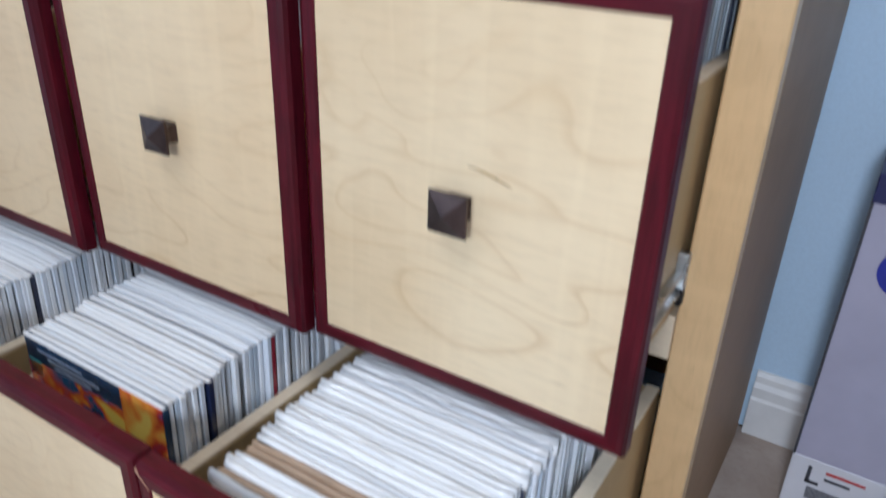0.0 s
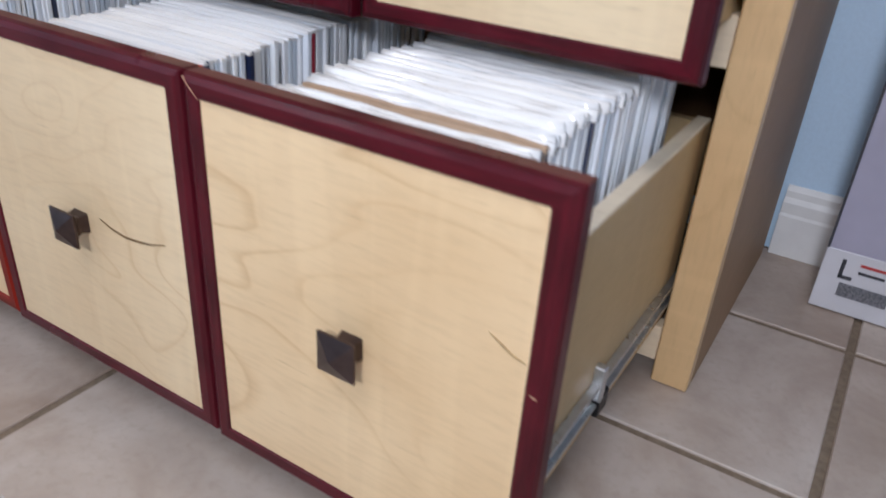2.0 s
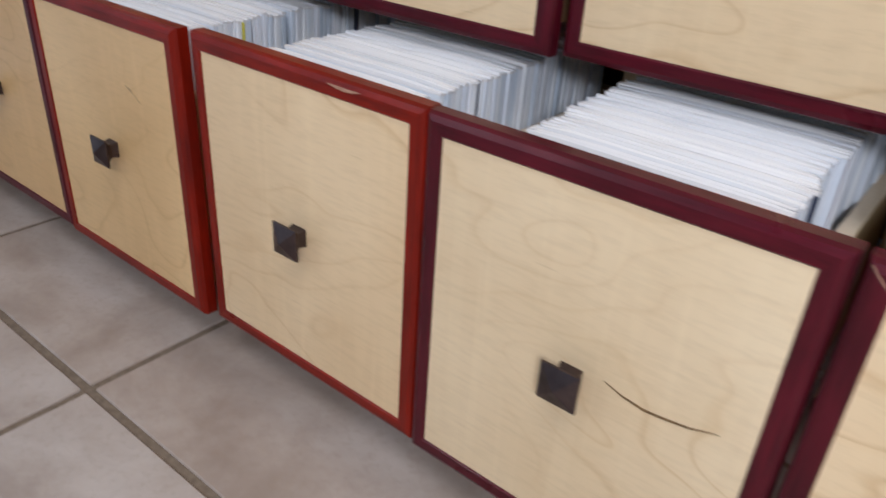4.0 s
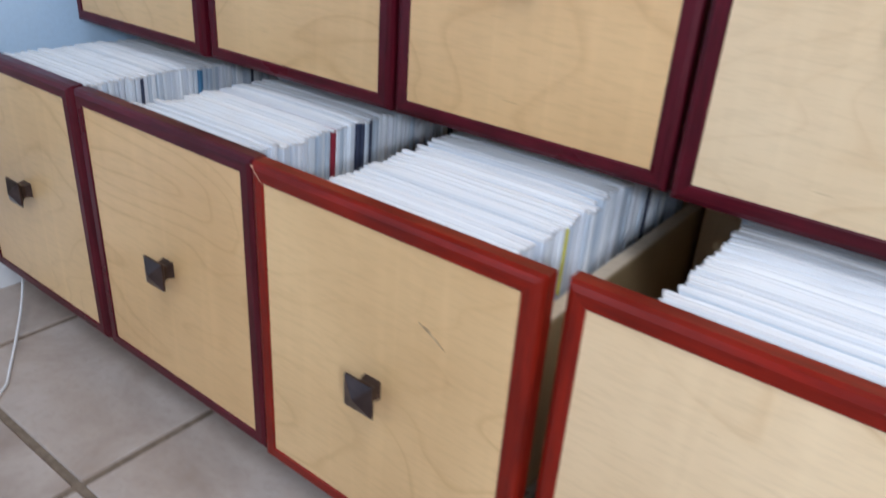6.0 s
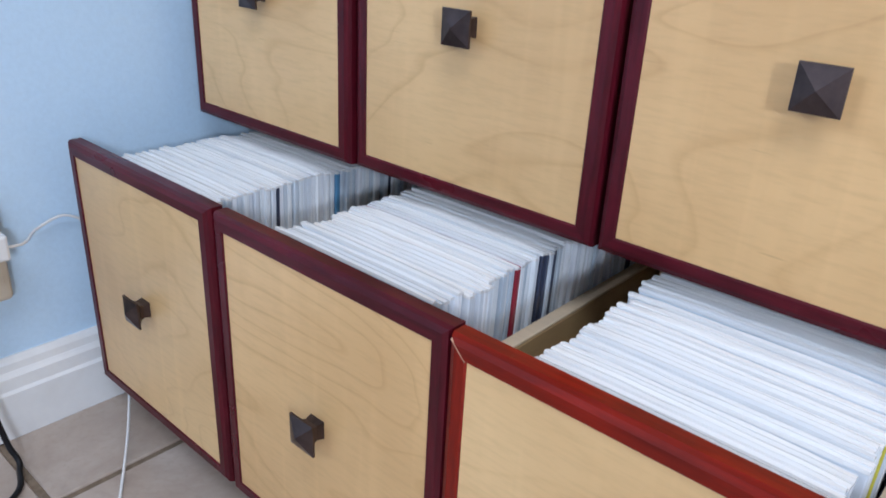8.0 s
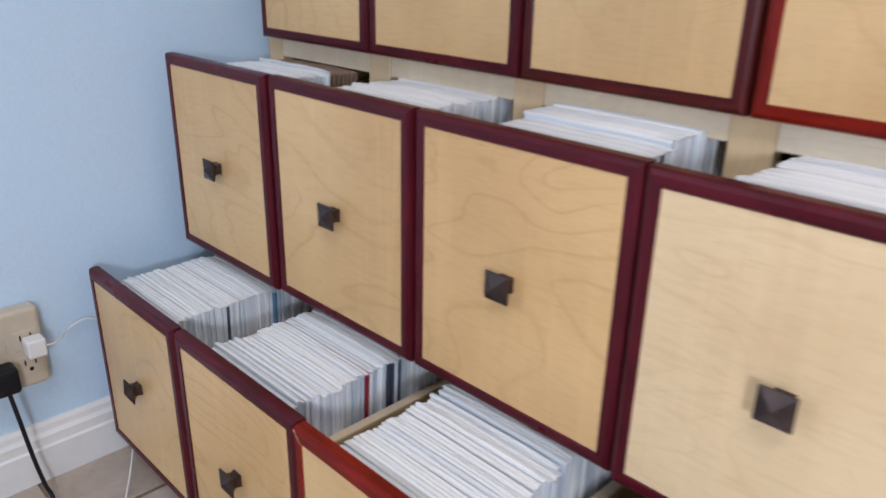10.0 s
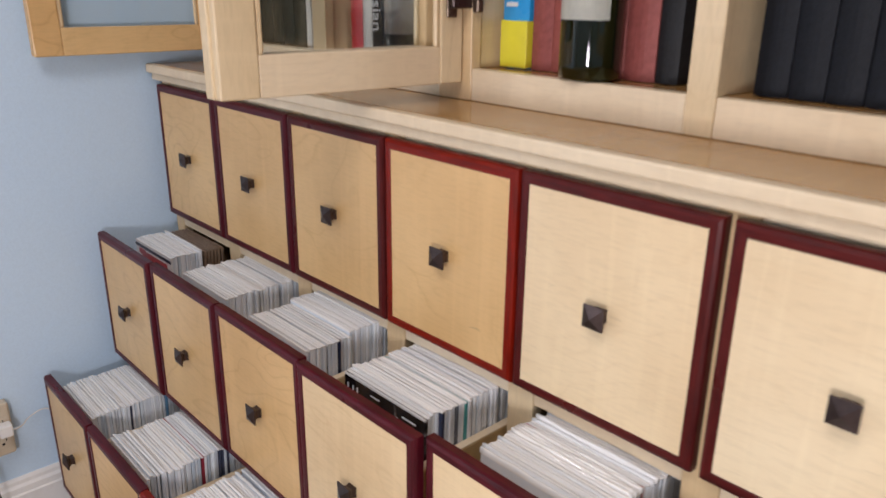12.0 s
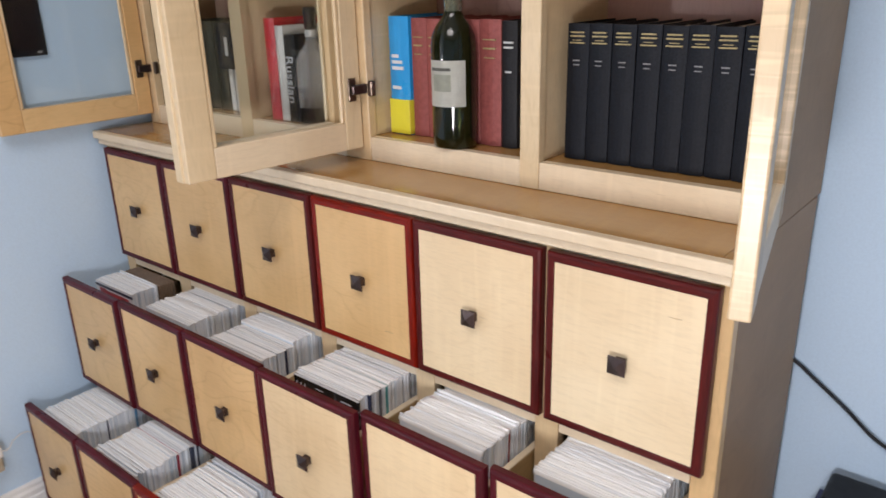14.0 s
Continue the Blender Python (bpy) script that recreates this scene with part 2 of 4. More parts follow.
def tile_material():
    m, nt, b = mat("beige_floor_tile")
    a = node(nt, "ShaderNodeTexNoise", Scale=9.0, Detail=5.0, Roughness=0.6, Distortion=0.4)
    nt.links.new(coords(nt, (1, 1, 1)), a.inputs["Vector"])
    f = node(nt, "ShaderNodeTexNoise", Scale=130.0, Detail=3.0)
    nt.links.new(coords(nt, (1, 1, 1)), f.inputs["Vector"])
    info = nt.nodes.new("ShaderNodeObjectInfo")
    col = ramp(nt, a.outputs["Fac"], [(0.3, (0.31, 0.24, 0.19)), (0.5, (0.42, 0.345, 0.285)), (0.7, (0.51, 0.44, 0.38))])
    col = mixed(nt, col, (0.33, 0.26, 0.20), ramp(nt, f.outputs["Fac"], [(0.5, (0, 0, 0)), (0.75, (0.35, 0.35, 0.35))]))
    col = mixed(nt, col, (0.86, 0.80, 0.76), ramp(nt, info.outputs["Random"], [(0, (0, 0, 0)), (1, (0.5, 0.5, 0.5))]), "MULTIPLY")
    nt.links.new(col, b.inputs["Base Color"])
    nt.links.new(ramp(nt, a.outputs["Fac"], [(0.3, (0.32,) * 3), (0.7, (0.5,) * 3)]), b.inputs["Roughness"])
    bump(nt, b, a.outputs["Fac"], 0.25, 0.002)
    return m


TILE = tile_material()


# ---- mesh helpers ----
def as_mesh(name, bm, material, smooth=False):
    me = bpy.data.meshes.new(name)
    bmesh.ops.recalc_face_normals(bm, faces=bm.faces)
    for f in bm.faces:
        f.smooth = smooth
    bm.to_mesh(me)
    bm.free()
    for one in material if isinstance(material, (list, tuple)) else (material,):
        me.materials.append(one)
    return me


def put_mesh(name, me, parent, at=None):
    ob = new(name, me)
    if parent is not None:
        ob.parent = parent
    ob.matrix_basis = at if at is not None else Matrix.Identity(4)
    return ob


def part(name, bm, material, parent, label="", at=None, smooth=False):
    ob = put_mesh(name, as_mesh(name, bm, material, smooth), parent, at)
    return tagged(ob, label) if label else ob


def thing(name, label, category, group="", at=None, kind=""):
    ob = new(name)
    ob.empty_display_size = 0.05
    if at is not None:
        ob.matrix_basis = at
    return tagged(ob, label, category, group, kind)


def box(x0, x1, y0, y1, z0, z1, bevel=0.0, segments=1, bm=None):
    bm = bm or bmesh.new()
    m = Matrix.Translation(((x0 + x1) / 2, (y0 + y1) / 2, (z0 + z1) / 2)) @ Matrix.Diagonal((x1 - x0, y1 - y0, z1 - z0, 1))
    got = bmesh.ops.create_cube(bm, size=1, matrix=m)
    if bevel:
        edges = {e for v in got["verts"] for e in v.link_edges}
        bmesh.ops.bevel(bm, geom=list(edges), offset=bevel, segments=segments, affect="EDGES", profile=0.5)
    return bm


def prism(points, y0, y1):
    """An outline in x and z, carried from y0 to y1."""
    bm = bmesh.new()
    a = [bm.verts.new((x, y0, z)) for x, z in points]
    c = [bm.verts.new((x, y1, z)) for x, z in points]
    bm.faces.new(a), bm.faces.new(c[::-1])
    for i in range(len(a)):
        bm.faces.new((a[i], c[i], c[i - 1], a[i - 1]))
    return bm


def lathe(profile, steps=24):
    """A turned shape from pairs of radius and height."""
    bm = bmesh.new()
    rings = []
    for r, z in profile:
        rings.append([bm.verts.new((r * math.cos(2 * math.pi * k / steps), r * math.sin(2 * math.pi * k / steps), z)) for k in range(steps)])
    for a, c in zip(rings, rings[1:]):
        for k in range(steps):
            bm.faces.new((a[k - 1], a[k], c[k], c[k - 1]))
    bm.faces.new(rings[0][::-1]), bm.faces.new(rings[-1])
    return bm


def tube(name, points, radius, material, parent=None, label="", category=""):
    """A cord along smooth points, as a mesh."""
    pts = [Vector(p) for p in points]
    fine = []
    for i in range(len(pts) - 1):
        p0, p1, p2, p3 = pts[max(i - 1, 0)], pts[i], pts[i + 1], pts[min(i + 2, len(pts) - 1)]
        for k in range(8):
            t = k / 8
            fine.append(0.5 * (2 * p1 + (p2 - p0) * t + (2 * p0 - 5 * p1 + 4 * p2 - p3) * t * t + (3 * p1 - p0 - 3 * p2 + p3) * t ** 3))
    fine.append(pts[-1])
    bm = bmesh.new()
    rings = []
    for i, p in enumerate(fine):
        d = (fine[min(i + 1, len(fine) - 1)] - fine[max(i - 1, 0)]).normalized()
        side = d.cross(Vector((0.31, 0.17, 0.94))).normalized()
        up = side.cross(d)
        rings.append([bm.verts.new(p + radius * (math.cos(a) * side + math.sin(a) * up)) for a in (2 * math.pi * k / 8 for k in range(8))])
    for a, c in zip(rings, rings[1:]):
        for k in range(8):
            bm.faces.new((a[k - 1], a[k], c[k], c[k - 1]))
    bm.faces.new(rings[0][::-1]), bm.faces.new(rings[-1])
    ob = put_mesh(name, as_mesh(name, bm, material, True), parent)
    return tagged(ob, label, category) if label else ob

# ---- the room ----
XW, YW, FAR_X, FAR_Y, TALL = -0.03, 0.385, 4.6, -4.6, 2.6


def structure(name, bm, material, label, category):
    ob = new(name, as_mesh(name, bm, material))
    return tagged(ob, label, category, kind="structure")


floor = structure("floor", box(XW - 0.1, FAR_X + 0.1, FAR_Y - 0.1, YW + 0.1, -0.08, -0.003), GROUT, "beige ceramic tile floor with brown grout", "floor")
structure("wall_west", box(XW - 0.1, XW, FAR_Y, YW, 0, TALL), WALL, "pale blue painted wall beside the cabinet", "wall")
structure("wall_north", box(XW - 0.1, FAR_X + 0.1, YW, YW + 0.1, 0, TALL), WALL, "pale blue painted wall behind the cabinet", "wall")
# East and south walls and ceiling are unseen, set far off to lessen bounce light.
structure("wall_east", box(FAR_X, FAR_X + 0.1, FAR_Y, YW, 0, TALL), WALL, "pale blue painted wall", "wall")
structure("wall_south", box(XW - 0.1, FAR_X + 0.1, FAR_Y - 0.1, FAR_Y, 0, TALL), WALL, "pale blue painted wall", "wall")
structure("ceiling", box(XW - 0.1, FAR_X + 0.1, FAR_Y - 0.1, YW + 0.1, TALL, TALL + 0.1), CEIL, "unseen white ceiling", "ceiling")


def baseboard_profile(length):
    """A moulded skirting, its back at y = 0, along x."""
    outline = [(0, 0), (-0.015, 0), (-0.015, 0.053), (-0.012, 0.056), (-0.012, 0.070), (-0.008, 0.076), (-0.007, 0.084), (-0.003, 0.09), (0, 0.09)]
    bm = bmesh.new()
    a = [bm.verts.new((0, y, z)) for y, z in outline]
    c = [bm.verts.new((length, y, z)) for y, z in outline]
    bm.faces.new(a), bm.faces.new(c[::-1])
    for i in range(len(a)):
        bm.faces.new((a[i], c[i], c[i - 1], a[i - 1]))
    return bm


north = structure("baseboard", baseboard_profile(FAR_X - 1.52), TRIM, "white moulded wooden baseboard", "baseboard")
north.matrix_basis = pose(1.52, YW, 0)
west = structure("baseboard", baseboard_profile(YW - FAR_Y - 0.4), TRIM, "white moulded wooden baseboard", "baseboard")
west.matrix_basis = pose(XW, FAR_Y + 0.001, 0, 0, 0, 90)

# ---- the drawer cabinet ----
PITCH, ZC = 0.25, (0.1785, 0.4570, 0.7430)
HALF_W, EDGE, THICK = 0.1228, 0.0138, 0.015
HALF_HS = (0.1353, 0.1368, 0.1368)
FACE_Y, RIGHT, TOP_Z = 0.02, 1.515, 0.919

cabinet = thing("drawer_cabinet", "pale maple drawer cabinet with three rows of six drawers", "cabinet")
part("side_panel", box(RIGHT - 0.019, RIGHT, FACE_Y + 0.02, YW - 0.026, 0, TOP_Z - 0.0006, 0.0006), MAPLE_SHADED_SIDE, cabinet)
part("side_panel", box(-0.012, 0.007, FACE_Y + 0.02, YW - 0.012, 0, TOP_Z - 0.0185, 0.0012), MAPLE_SHADED_SIDE, cabinet)
part("back_panel", box(0.007, RIGHT - 0.019, YW - 0.02, YW - 0.012, 0.05, TOP_Z - 0.0185), MAPLE_SHADED_SIDE, cabinet)
part("face_stile", box(1.481, RIGHT, FACE_Y, FACE_Y + 0.0195, 0, TOP_Z - 0.032, 0.0015), MAPLE_END, cabinet, "honey maple end stile")
part("face_stile", box(-0.012, 0.024, FACE_Y, FACE_Y + 0.0195, 0, TOP_Z - 0.032, 0.0015), MAPLE_POST, cabinet)
for c in range(1, 6):
    part("face_stile", box(PITCH * c - 0.021, PITCH * c + 0.021, FACE_Y, FACE_Y + 0.0195, 0.03, TOP_Z - 0.032, 0.001), MAPLE_POST, cabinet)
for c in range(6):
    x0, x1 = (0.0245 if c == 0 else PITCH * c + 0.0215), (1.4805 if c == 5 else PITCH * (c + 1) - 0.0215)
    for z0, z1 in ((0.022, 0.058), (0.297, 0.337), (0.578, 0.622), (0.860, TOP_Z - 0.032)):
        part("face_rail", box(x0, x1, FACE_Y + 0.001, FACE_Y + 0.0195, z0, z1, 0.001), MAPLE_RAIL, cabinet)

countertop = thing("countertop", "glossy honey maple countertop with a pale stepped edge", "countertop")
part("slab", box(-0.024, RIGHT - 0.0195, 0.0135, YW - 0.003, TOP_Z - 0.018, TOP_Z - 0.0004, 0.001, 1), MAPLE_TOP, countertop)
part("nosing", box(-0.0245, RIGHT + 0.004, -0.006, 0.0130, TOP_Z - 0.0175, TOP_Z, 0.003, 3), MAPLE_RAIL, countertop, "pale maple nosing")
part("end_cap", box(RIGHT - 0.0190, RIGHT + 0.0005, 0.0135, FACE_Y + 0.0195, TOP_Z - 0.0175, TOP_Z - 0.0005, 0.0004), MAPLE_TOP, countertop)
part("edge_strip", box(-0.020, RIGHT + 0.001, 0.003, FACE_Y + 0.0195, TOP_Z - 0.032, TOP_Z - 0.0185, 0.002, 2), MAPLE_RAIL, countertop)

MESH = {}


def once(key, make, material, smooth=False):
    """One shared mesh for alike parts."""
    k = (key, material.name)
    if k not in MESH:
        MESH[k] = as_mesh(key, make(), material, smooth)
    return MESH[k]


def frame_bar(length, y0=0.0, y1=THICK):
    """A mitred bar along x: outer edge at z = 0, rounded to the front, inner edge at z = EDGE."""
    section = [(0, y1), (0, y0 + 0.005), (0.0014, y0 + 0.0018), (0.005, y0), (EDGE - 0.0012, y0), (EDGE, y0 + 0.0012), (EDGE, y1)]
    bm = bmesh.new()
    a = [bm.verts.new((-length / 2 + z, y, z)) for z, y in section]
    c = [bm.verts.new((length / 2 - z, y, z)) for z, y in section]
    bm.faces.new(a), bm.faces.new(c[::-1])
    for i in range(len(a)):
        bm.faces.new((a[i], c[i], c[i - 1], a[i - 1]))
    return bm


def knob_head():
    """A low square pyramid, flaring from a waist behind it."""
    bm = bmesh.new()
    loops = []
    for half, y in ((0.0075, 0.0), (0.0064, -0.006), (0.0074, -0.0095), (0.0104, -0.0124), (0.0132, -0.0136), (0.0132, -0.0154)):
        loops.append([bm.verts.new((sx * half, y, sz * half)) for sx, sz in ((-1, -1), (1, -1), (1, 1), (-1, 1))])
    tip = bm.verts.new((0, -0.0215, 0))
    for a, c in zip(loops, loops[1:]):
        for k in range(4):
            bm.faces.new((a[k - 1], a[k], c[k], c[k - 1]))
    for k in range(4):
        bm.faces.new((loops[-1][k - 1], loops[-1][k], tip))
    bm.faces.new(loops[0])
    return bm


def streak(points, width):
    """A sliver of dark grain, tapering at both ends, in x and z, a hair proud of the panel."""
    n = len(points)
    top, low = [], []
    for i, (x, z) in enumerate(points):
        w = width * (0.25 + math.sin(math.pi * i / (n - 1))) / 2.5
        top.append((x, z + w))
        low.append((x, z - w))
    return prism(top + low[::-1], 0.0, 0.0025)


BOX_H, BOX_W = 0.19, 0.1
FRONT = {"purple": PURPLE, "red": PADAUK, "oxblood": OXBLOOD}


def drawer(col, row, y, wood, panel, tilt=0.0, shift=0.0, open_state=True):
    """A drawer with its origin at the middle of the front's face."""
    x = PITCH * (col - 0.5) + shift
    state = "open" if open_state else "closed"
    names = {"purple": "purpleheart", "red": "red padauk", "oxblood": "dark red"}
    d = thing("drawer", f"{state} maple drawer with a {names[wood]} frame and bronze knob", "drawer", "cabinet drawers", pose(x, y, ZC[row], tilt))
    fw, HALF_H = FRONT[wood], HALF_HS[row]
    put_mesh("front_panel", once(f"front_panel_{row}", lambda: box(-HALF_W + EDGE, HALF_W - EDGE, 0.0015, THICK - 0.0005, -HALF_H + EDGE, HALF_H - EDGE), panel), d)
    rail = once("frame_rail", lambda: frame_bar(2 * HALF_W), fw)
    stile = once(f"frame_stile_{row}", lambda: frame_bar(2 * HALF_H), fw)
    put_mesh("frame_rail", rail, d, pose(0, 0, -HALF_H))
    put_mesh("frame_rail", rail, d, pose(0, 0, HALF_H, 0, 180))
    put_mesh("frame_stile", stile, d, pose(-HALF_W, 0, 0, 0, 90))
    put_mesh("frame_stile", stile, d, pose(HALF_W, 0, 0, 0, -90))
    knob = put_mesh("knob", once("knob", knob_head, BRONZE), d, pose(0, 0.0015, 0))
    tagged(knob, "dark bronze pyramid knob")
    low = -HALF_H + 0.014
    deep = 0.35
    side = once(f"box_side_{row}", lambda: box(-0.006, 0.006, THICK + 0.0005, deep, low, low + BOX_H, 0.001), PLY)
    put_mesh("box_side", side, d, pose(-BOX_W + 0.006, 0, 0))
    put_mesh("box_side", side, d, pose(BOX_W - 0.006, 0, 0))
    lip = once(f"box_lip_{row}", lambda: box(-0.0058, 0.0058, THICK + 0.001, deep - 0.0005, low + BOX_H + 0.0001, low + BOX_H + 0.0022, 0.0006), MAPLE_RAIL)
    for sx in (-1, 1):
        put_mesh("box_lip", lip, d, pose(sx * (BOX_W - 0.006), 0, 0))
    put_mesh("box_back", once(f"box_back_{row}", lambda: box(-BOX_W + 0.0125, BOX_W - 0.0125, deep - 0.012, deep, low, low + BOX_H, 0.001), PLY), d)
    put_mesh("box_bottom", once(f"box_bottom_{row}", lambda: box(-BOX_W + 0.0125, BOX_W - 0.0125, THICK + 0.0005, deep - 0.0125, low, low + 0.006), PLY), d)
    if open_state:
        def slide():
            """A C-shaped steel channel along y."""
            c = [(-0.003, low + 0.026), (0.003, low + 0.026), (0.003, low + 0.029), (-0.001, low + 0.029), (-0.001, low + 0.043), (0.003, low + 0.043), (0.003, low + 0.046), (-0.003, low + 0.046)]
            return prism(c, 0.025, 0.36)
        for sx in (-1, 1):
            s = put_mesh("drawer_slide", once(f"drawer_slide_{row}", slide, STEEL), d, pose(sx * (BOX_W + 0.0035), 0, 0))
            put_mesh("slide_catch", once(f"slide_catch_{row}", lambda: box(-0.005, 0.005, 0.0, 0.02, low + 0.016, low + 0.034, 0.0015), BLACK), s, pose(0, 0.15, 0))
            put_mesh("slide_catch", once(f"slide_clip_{row}", lambda: box(-0.004, 0.005, 0.0, 0.008, low + 0.03, low + 0.06, 0.001), STEEL), s, pose(0, 0.15, 0))
    return d


WOODS = {2: ("purple", "purple", "oxblood", "red", "oxblood", "oxblood"), 1: ("purple",) * 6, 0: ("purple", "purple", "red", "red", "purple", "purple")}
Y_FRONT = {0: (-0.300, -0.300, -0.303, -0.295, -0.298, -0.300), 1: (-0.156, -0.152, -0.151, -0.157, -0.145, -0.137), 2: (0.0,) * 6}
X_OFF = {(5, 2): -0.002, (6, 2): 0.0025, (1, 0): -0.002, (3, 0): -0.0022, (4, 0): 0.0025, (6, 0): -0.001}
# Top-row picks follow the boards; lower picks paint in the dimmer left side.
WARM_SHADED = {(1, 2), (2, 2), (3, 2), (4, 2), (1, 1), (2, 1), (3, 1), (1, 0), (2, 0), (3, 0)}
drawers = {}
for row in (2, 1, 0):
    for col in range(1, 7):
        drawers[col, row] = drawer(col, row, Y_FRONT[row][col - 1], WOODS[row][col - 1], MAPLE_WARM_SHADED if (col, row) in WARM_SHADED else MAPLE_CALM if row == 2 else MAPLE, shift=X_OFF.get((col, row), 0.0), open_state=row < 2)


def mark(col, row, points, width, material, label):
    d = drawers[col, row]
    ob = part("grain_streak", streak(points, width), material, d, label)
    ob.matrix_basis = pose(0, 0.0009, 0)


mark(5, 0, [(0.022, 0.008), (0.034, 0.004), (0.048, 0.002), (0.060, 0.003), (0.074, 0.005), (0.090, 0.010)], 0.0015, CRACK, "dark crack in the maple")
mark(6, 0, [(0.086, 0.046), (0.093, 0.042), (0.100, 0.038), (0.1075, 0.036)], 0.0016, KNOT, "brown streak in the maple")
mark(6, 1, [(0.004, 0.027), (0.014, 0.026), (0.024, 0.023), (0.034, 0.020)], 0.0015, KNOT, "thin brown streak in the maple")
mark(3, 0, [(0.038, 0.070), (0.046, 0.067), (0.054, 0.062), (0.060, 0.058)], 0.0024, KNOT, "brown streak in the maple")
mark(4, 2, [(0.05, -0.085), (0.062, -0.083), (0.07, -0.084)], 0.0012, KNOT, "thin dark streak in the maple")
mark(6, 2, [(0.062, 0.086), (0.07, 0.0855), (0.08, 0.086)], 0.0009, KNOT, "thin dark streak in the maple")

def wear(col, row, points, width, label):
    """A pale worn sliver on the face of a drawer's frame."""
    ob = part("worn_spot", streak(points, width), WORN, drawers[col, row], label)
    ob.matrix_basis = pose(0, -0.0006, 0)


wear(4, 0, [(0.036, 0.1306), (0.044, 0.1300), (0.052, 0.1296), (0.060, 0.1300), (0.066, 0.1308)], 0.0022, "pale chip in the red frame")
wear(6, 0, [(-0.1205, 0.1330), (-0.117, 0.1295), (-0.113, 0.1255), (-0.1095, 0.1220)], 0.0007, "open mitre joint")
wear(3, 0, [(-0.1205, 0.1330), (-0.117, 0.1295), (-0.113, 0.1255), (-0.1095, 0.1220)], 0.0006, "open mitre joint")
wear(6, 0, [(0.112, 0.020), (0.1135, 0.0195), (0.115, 0.019), (0.1165, 0.0192)], 0.0012, "small pale dent in the frame")

# ---- comic books in the drawers ----
COMIC_W, COMIC_H, COMIC_T = 0.166, 0.237, 0.0052


def comic_core(k):
    """The comic with its board: a thin slab with soft corners."""
    t = COMIC_T * (0.82 + 0.05 * k)
    return box(-COMIC_W / 2, COMIC_W / 2, -t / 2, t / 2, 0, COMIC_H - 0.001, 0.0007)


def comic_bag(k):
    """The plastic over the top of a comic, folded back, with a wavy lip."""
    r = random.Random(90 + k)
    bm = bmesh.new()
    n = 8
    half = COMIC_W / 2 + 0.0002
    t = COMIC_T / 2 + 0.0002
    waves = [r.uniform(-0.0007, 0.0007) for _ in range(n)]
    waves[0] = waves[-1] = -0.0012
    rows = []
    for dy, dz, w in ((-t, -0.003, 0), (-t * 0.9, -0.0004, 0.5), (-t * 0.15, 0.0006, 1), (0, -0.0018, 0.4), (t * 0.15, 0.0004 - 0.0005 * k, 1), (t * 0.9, -0.0006 - 0.0004 * k, 0.6), (t, -0.003, 0)):
        rows.append([bm.verts.new((-half + 2 * half * i / (n - 1), dy, COMIC_H + dz + w * waves[i])) for i in range(n)])
    for a, c in zip(rows, rows[1:]):
        for i in range(n - 1):
            bm.faces.new((a[i], a[i + 1], c[i + 1], c[i]))
    for i in (0, n - 1):
        bm.faces.new([q[i] for q in rows])
    return bm


def crumpled_bag(k):
    """A slack, glossy bag top: a flap that rises and buckles along its length."""
    r = random.Random(40 + k)
    bm = bmesh.new()
    n = 16
    half, t = COMIC_W / 2 + 0.0012, COMIC_T / 2 + 0.0003
    rows = []
    for dy, dz, w in ((-t, -0.006, 0.1), (-t * 0.95, 0.0002, 0.4), (-t * 0.3, 0.0016, 1.0), (t * 0.35, 0.0012, 1.0), (t * 0.95, -0.0006, 0.5), (t, -0.006, 0.1)):
        rows.append([bm.verts.new((-half + 2 * half * i / (n - 1), dy + w * r.uniform(-0.0003, 0.0003), COMIC_H + dz + w * (0.0007 * math.sin(i * (0.5 + 0.2 * k) + k) + r.uniform(-0.0003, 0.0003)))) for i in range(n)])
    for a, c in zip(rows, rows[1:]):
        for i in range(n - 1):
            bm.faces.new((a[i], a[i + 1], c[i + 1], c[i]))
    for i in (0, n - 1):
        bm.faces.new([q[i] for q in rows])
    return bm


def tilt_pose(x, y, z, lean, yaw):
    return pose(x, y, z, lean, 0, yaw)


rng = random.Random(5)


def painted_cover(name, stops, scale):
    m, nt, b = mat(name)
    n = node(nt, "ShaderNodeTexNoise", Scale=scale, Detail=3.0, Distortion=1.2)
    nt.links.new(coords(nt, (1, 1, 1)), n.inputs["Vector"])
    nt.links.new(ramp(nt, n.outputs["Fac"], stops), b.inputs["Base Color"])
    b.inputs["Roughness"].default_value = 0.25
    b.inputs["Coat Weight"].default_value = 0.5
    return m


FIERY = painted_cover("fiery_cover", [(0.36, (0.01, 0.03, 0.09)), (0.47, (0.02, 0.10, 0.22)), (0.53, (0.55, 0.06, 0.02)), (0.6, (0.8, 0.35, 0.04)), (0.68, (0.75, 0.6, 0.1))], 16)
SUNSET = painted_cover("sunset_cover", [(0.36, (0.03, 0.05, 0.16)), (0.44, (0.45, 0.03, 0.02)), (0.54, (0.75, 0.28, 0.04)), (0.64, (0.78, 0.62, 0.12))], 14)
NIGHT = painted_cover("black_cover", [(0.45, (0.008, 0.008, 0.01)), (0.62, (0.03, 0.03, 0.035)), (0.7, (0.3, 0.3, 0.3))], 30)
PINK = painted_cover("red_white_cover", [(0.4, (0.7, 0.68, 0.68)), (0.5, (0.55, 0.06, 0.09)), (0.62, (0.6, 0.55, 0.55))], 20)
WHITE_INK = plain("white_print", (0.75, 0.76, 0.78), 0.4, 0, 0.05)
PALE_INK = plain("pale_blue_print", (0.30, 0.36, 0.46), 0.4, 0, 0.2, 300)
NAVY = plain("navy_print", (0.012, 0.02, 0.06), 0.35, 0, 0.1, 30, 0.0, 0.4)


